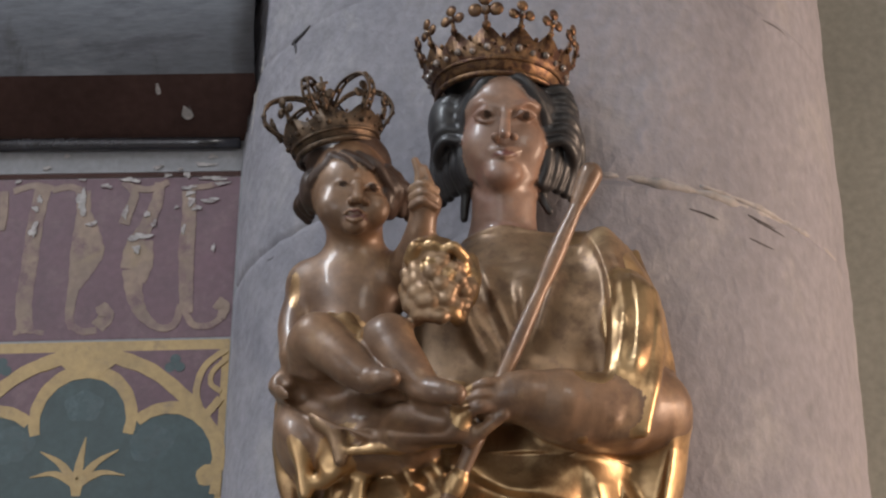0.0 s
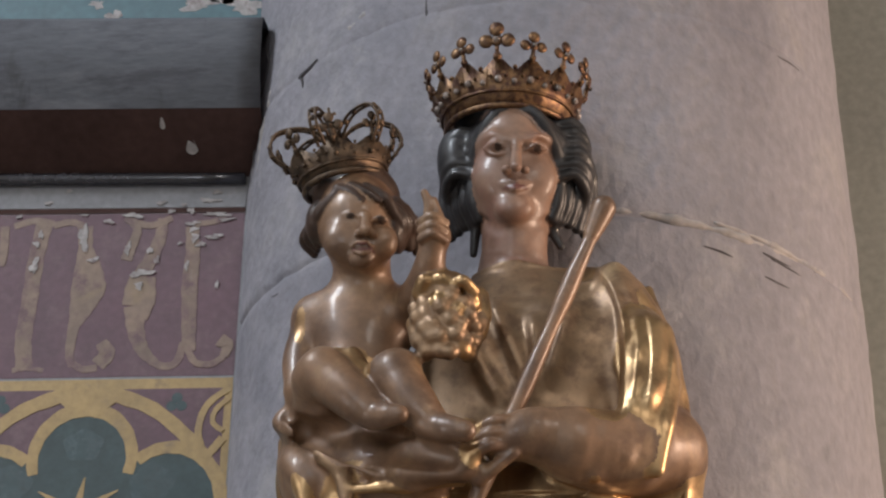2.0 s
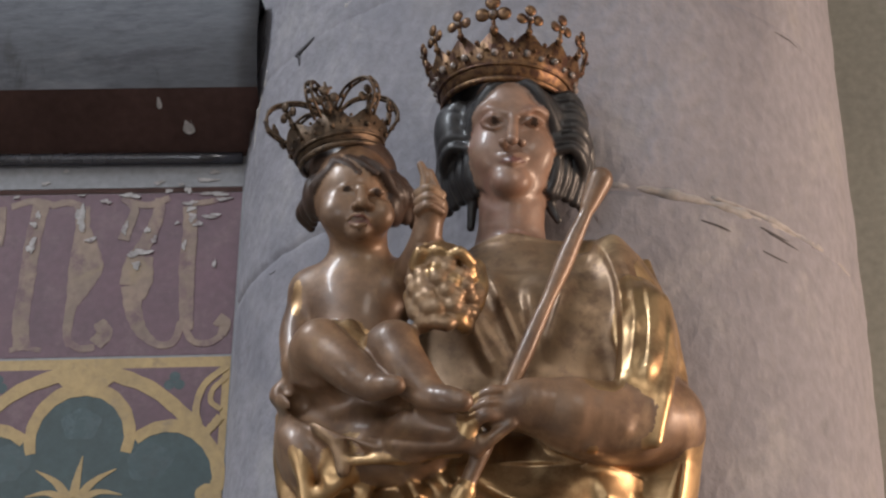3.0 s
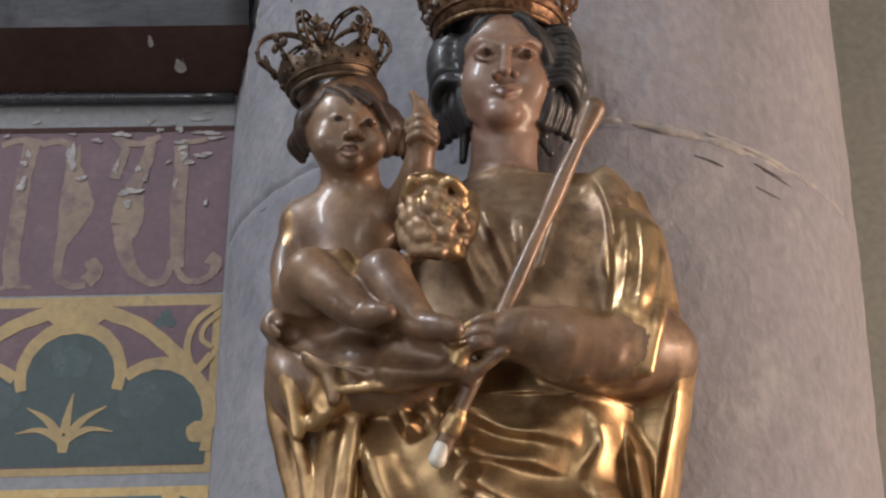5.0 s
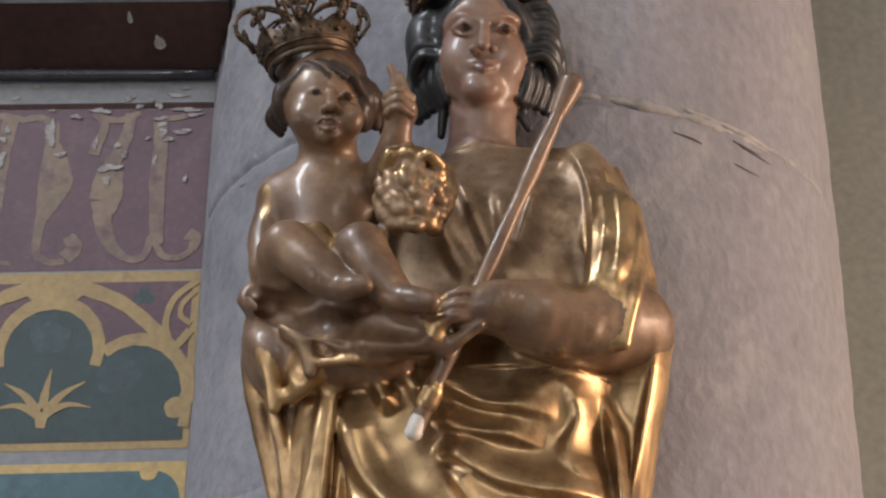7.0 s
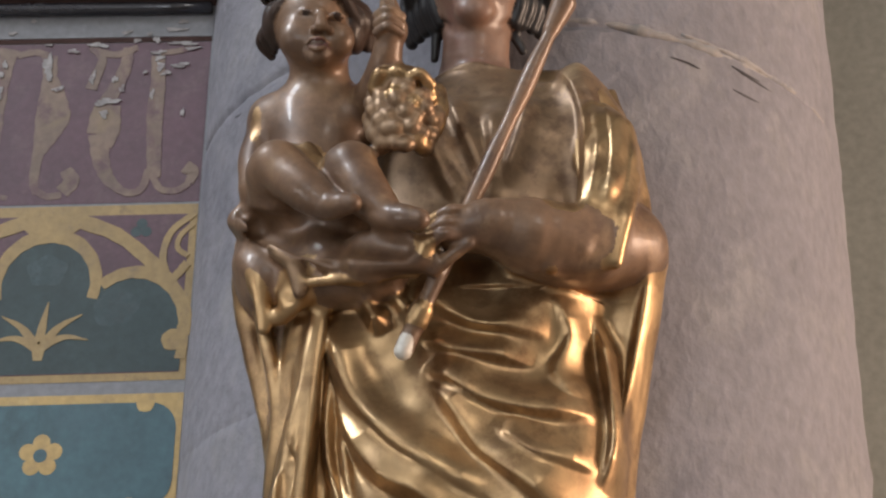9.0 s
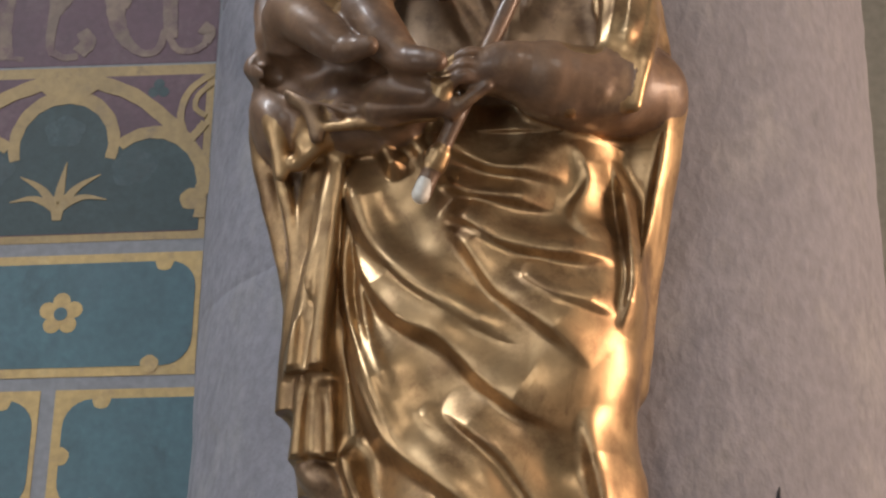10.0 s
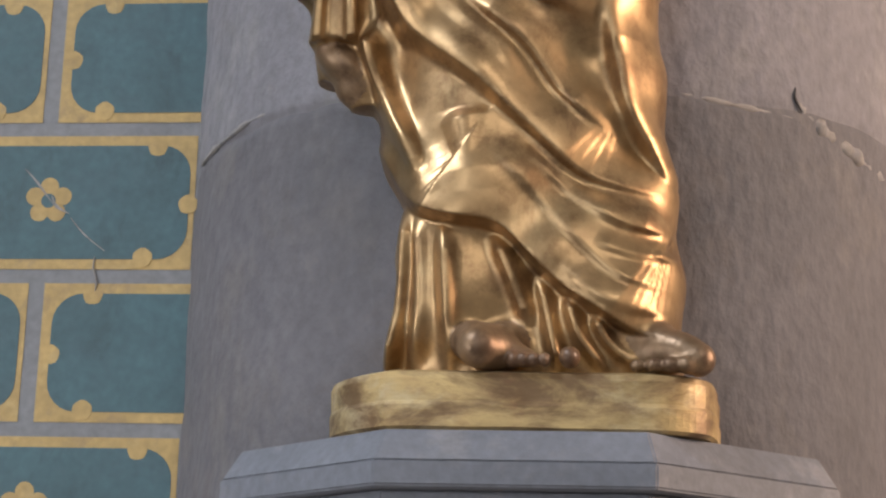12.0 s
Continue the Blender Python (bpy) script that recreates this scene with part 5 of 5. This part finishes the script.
def carve_out():
    """The surface where the field changes sign, as one mesh (naive surface nets)."""
    f = FIELD
    neg = f < 0
    n = [d - 1 for d in f.shape]
    corner = [(i, j, k) for i in (0, 1) for j in (0, 1) for k in (0, 1)]

    def at(a, c):
        return a[c[0] : c[0] + n[0], c[1] : c[1] + n[1], c[2] : c[2] + n[2]]

    count = sum(at(neg, c).astype(np.int8) for c in corner)
    active = (count > 0) & (count < 8)
    idx = np.argwhere(active)
    ident = np.full(active.shape, -1, np.int64)
    ident[active] = np.arange(len(idx))
    total, hits = np.zeros((len(idx), 3)), np.zeros(len(idx))
    for a in corner:
        for ax in range(3):
            if a[ax]:
                continue
            b = list(a)
            b[ax] = 1
            fa = f[idx[:, 0] + a[0], idx[:, 1] + a[1], idx[:, 2] + a[2]].astype(float)
            fb = f[idx[:, 0] + b[0], idx[:, 1] + b[1], idx[:, 2] + b[2]].astype(float)
            cross = (fa < 0) != (fb < 0)
            t = np.where(cross, fa / np.where(cross, fa - fb, 1), 0)
            p = np.tile(np.array(a, float), (len(idx), 1))
            p[:, ax] = t
            total += p * cross[:, None]
            hits += cross
    verts = LO + CELL * (idx + total / hits[:, None])
    quads = []
    for ax in range(3):
        u, w = (ax + 1) % 3, (ax + 2) % 3
        sl = [slice(0, -1) if i == ax else slice(1, -1) for i in range(3)]
        sh = [slice(1, None) if i == ax else slice(1, -1) for i in range(3)]
        na, nb = neg[tuple(sl)], neg[tuple(sh)]
        e = np.argwhere(na != nb)
        flip = na[tuple(e.T)]
        e = e + np.array([0 if i == ax else 1 for i in range(3)])
        q = []
        for du, dw in ((-1, -1), (0, -1), (0, 0), (-1, 0)):
            c = e.copy()
            c[:, u] += du
            c[:, w] += dw
            q.append(ident[tuple(c.T)])
        q = np.stack(q, 1)
        q[~flip] = q[~flip][:, ::-1]
        quads.append(q)
    quads = np.concatenate(quads)
    quads = quads[(quads >= 0).all(1)]
    kinds = KIND[idx[:, 0], idx[:, 1], idx[:, 2]]
    return verts, quads, kinds


verts, quads, kinds = carve_out()
me = bpy.data.meshes.new("statue")
me.vertices.add(len(verts))
me.vertices.foreach_set("co", verts.astype(np.float32).ravel())
me.loops.add(quads.size)
me.loops.foreach_set("vertex_index", quads.astype(np.int32).ravel())
me.polygons.add(len(quads))
me.polygons.foreach_set("loop_start", np.arange(0, quads.size, 4, dtype=np.int32))
for m in (M_gold, M_flesh, M_face, M_hair, M_khair, M_tip, M_tunic, M_lips):
    me.materials.append(m)
me.polygons.foreach_set("material_index", kinds[quads[:, 0]].astype(np.int32))
me.polygons.foreach_set("use_smooth", np.ones(len(quads), bool))
me.update(calc_edges=True)
me.validate()
statue = tagged(new("statue", me), "gilded carved statue of a robed figure holding a child and staff", "statue")

# ---- the gilded base and the stone console ----
FRONT = -0.622
outline = [(0.425, FRONT), (0.5, FRONT - 0.001), (0.58, FRONT), (0.66, FRONT + 0.001), (0.735, FRONT + 0.002), (0.782, FRONT + 0.012), (0.82, FRONT + 0.04), (0.836, -0.53), (0.838, -0.47), (0.834, -0.40), (0.7, -0.395), (0.5, -0.395), (0.338, -0.40), (0.334, -0.46), (0.342, -0.52), (0.374, -0.578)]
bm = B()
rows = [(1.394, 0.006), (1.398, 0.0), (1.425, -0.001), (1.43, 0.001), (1.458, 0.0), (1.466, 0.003), (1.469, 0.012)]
cx, cy = 0.59, -0.5
rings = []
dense = [tuple(p) for p in smooth_path([(x, y, 0) for x, y in outline + outline[:1]], 5)[:-1]]
for z, inset in rows:
    ring = []
    for x, y, _ in dense:
        d = Vector((x - cx, y - cy))
        dn = d.normalized()
        ring.append(bm.verts.new((x - dn.x * inset, y - dn.y * inset + 0.0012 * noise.noise(Vector((x * 30, y * 30, z * 30))), z + 0.0015 * noise.noise(Vector((x * 12, y * 12, 5))))))
    rings.append(ring)
for a, b in zip(rings, rings[1:]):
    for k in range(len(a)):
        bm.faces.new((a[k], a[(k + 1) % len(a)], b[(k + 1) % len(a)], b[k]))
bm.faces.new(rings[0][::-1])
bm.faces.new(rings[-1])
bmesh.ops.recalc_face_normals(bm, faces=bm.faces)
tagged(link("gilded_plinth", bm, M_base, None), "worn gilded wooden plinth under the statue, chipped edges", "plinth")

console = tagged(new("console"), "octagonal grey painted stone console carrying the statue", "console")
OX, OY = 0.588, -0.245


def octagon(name, prof, material):
    """prof: rows of half width across the flats, and z."""
    bm = lathe(B(), [(h / math.cos(math.pi / 8), z) for h, z in prof], OX, OY, 8, math.pi / 8)
    bmesh.ops.bevel(bm, geom=bm.edges[:], offset=0.002, segments=2, affect="EDGES")
    return part(name, bm, material, console)


octagon("weathering", [(0.41, 1.352), (0.386, 1.393)], M_stone)
octagon("fascia", [(0.406, 1.318), (0.412, 1.322), (0.412, 1.3515)], M_stone)
octagon("underside_moulding", [(0.2, 1.05), (0.24, 1.1), (0.3, 1.2), (0.36, 1.27), (0.392, 1.295), (0.392, 1.3175)], M_stone)


# ---- the crowns ----
def crown(name, centre, tilt, r0, r1, height, points, tall0, metal, gem, label, hoops):
    ob = tagged(new(name), label, "crown")
    bm = B()
    n = 96

    def ring(r, z):
        return [bm.verts.new((r * math.cos(2 * math.pi * k / n), r * math.sin(2 * math.pi * k / n), z(2 * math.pi * k / n) if callable(z) else z)) for k in range(n)]

    def top(a):
        return height * (0.68 + 0.32 * abs(math.cos((a + math.pi / 2) * points / 2)) ** 1.5)

    rs = [ring(r0, 0), ring(r0 + 0.3 * (r1 - r0), height * 0.35), ring(r1, top), ring(r1 - 0.003, top), ring(r0 + 0.3 * (r1 - r0) - 0.003, height * 0.35), ring(r0 - 0.003, 0)]
    for a, b in zip(rs, rs[1:] + rs[:1]):
        for k in range(n):
            bm.faces.new((a[k], a[(k + 1) % n], b[(k + 1) % n], b[k]))
    bmesh.ops.recalc_face_normals(bm, faces=bm.faces)
    part("circlet", bm, metal, ob, smooth=True)
    for z, rr, t in ((0.002, r0, 0.0055), (height * 0.33, r0 + 0.3 * (r1 - r0) + 0.001, 0.003)):
        part("rim", tube(B(), [(rr * math.cos(2 * math.pi * k / 32), rr * math.sin(2 * math.pi * k / 32), z) for k in range(33)], t, 8, 2), metal, ob, smooth=True)
    for i in range(points):
        a = 2 * math.pi * i / points - math.pi / 2
        rad, tan = Vector((math.cos(a), math.sin(a), 0)), Vector((-math.sin(a), math.cos(a), 0))
        p = rad * (r1 + 0.002) + Vector((0, 0, height * 0.97))
        tall = tall0 * (1.3 if i == 0 and not hoops else 1.0)
        bm = B()
        out = rad * 0.25 + Vector((0, 0, 1))
        tube(bm, [p - out * 0.006, p + out * tall * 0.45], 0.0035, 8)
        for q, s in ((p + out * tall * 0.5, 0.006), (p + out * tall * 0.5 + tan * tall * 0.32, 0.0075), (p + out * tall * 0.5 - tan * tall * 0.32, 0.0075), (p + out * tall * 0.85, 0.0078)):
            bmesh.ops.create_uvsphere(bm, u_segments=9, v_segments=6, radius=1.3 * s * tall / 0.042, matrix=Matrix.Translation(q) @ Matrix.Rotation(a, 4, "Z") @ Matrix.Diagonal((0.45, 1, 1, 1)))
        ball(bm, p + out * 0.002, 0.006 * tall / 0.042, 8)
        part("fleuron", bm, metal, ob, smooth=True)
        part("stone", ball(B(), p + out * tall * 0.5 + rad * 0.005, 0.0042 * tall / 0.042, 8), gem, ob, smooth=True)
        am = a + math.pi / points
        for az, zz, s in ((a, 0.55, 0.0062), (am, 0.5, 0.005), (a + 0.5 * math.pi / points, 0.62, 0.003), (a - 0.5 * math.pi / points, 0.62, 0.003)):
            r = r0 + (r1 - r0) * zz + 0.002
            part("stud", ball(B(), (r * math.cos(az), r * math.sin(az), height * zz), s * r1 / 0.12, 8), gem if s > 0.0045 else metal, ob, smooth=True)
        r = r1 * 1.0
        part("point_ball", ball(B(), (r * math.cos(am), r * math.sin(am), height * 0.76), 0.004 * r1 / 0.12, 8), metal, ob, smooth=True)
    for i in range(hoops):
        a = 2 * math.pi * i / hoops + 0.3
        rad = Vector((math.cos(a), math.sin(a), 0))
        z = Vector((0, 0, 1))
        tan = Vector((-math.sin(a), math.cos(a), 0))
        bm = B()
        pts = [rad * (r1 + 0.001) + z * height * 0.8, rad * (r1 * 1.28) + z * (height + 0.018), rad * (r1 * 1.12) + z * (height + 0.05), rad * (r1 * 0.55) + z * (height + 0.055), rad * 0.006 + z * (height + 0.03)]
        path = smooth_path(pts, 6)
        for off in (-0.005, 0.005):
            tube(bm, [q + tan * off for q in path[::2]], 0.0026, 6, 2)
        for q in path[2:-2:3]:
            ball(bm, q, 0.0048, 7)
        part("hoop", bm, metal, ob, smooth=True)
    if hoops:
        bm = B()
        ball(bm, (0, 0, height + 0.042), 0.013, 12)
        tube(bm, [(0, 0, height + 0.05), (0, 0, height + 0.09)], 0.0025, 8)
        tube(bm, [(-0.01, 0, height + 0.078), (0.01, 0, height + 0.078)], 0.0025, 8)
        part("orb_and_cross", bm, metal, ob, smooth=True)
    ob.matrix_world = pose(*centre, *tilt)
    return ob


crown("crown", (0.561, -0.512, 3.045), (4, 1, -4), 0.101, 0.126, 0.076, 14, 0.042, M_brass, M_gem, "tall jewelled brass crown with fleurons on the statue's head", 0)
crown("small_crown", (0.312, -0.63, 2.886), (8, -12, 0), 0.063, 0.083, 0.052, 8, 0.036, M_dullbrass, M_dullbrass, "small tarnished brass crown with open hoops on the child's head", 6)
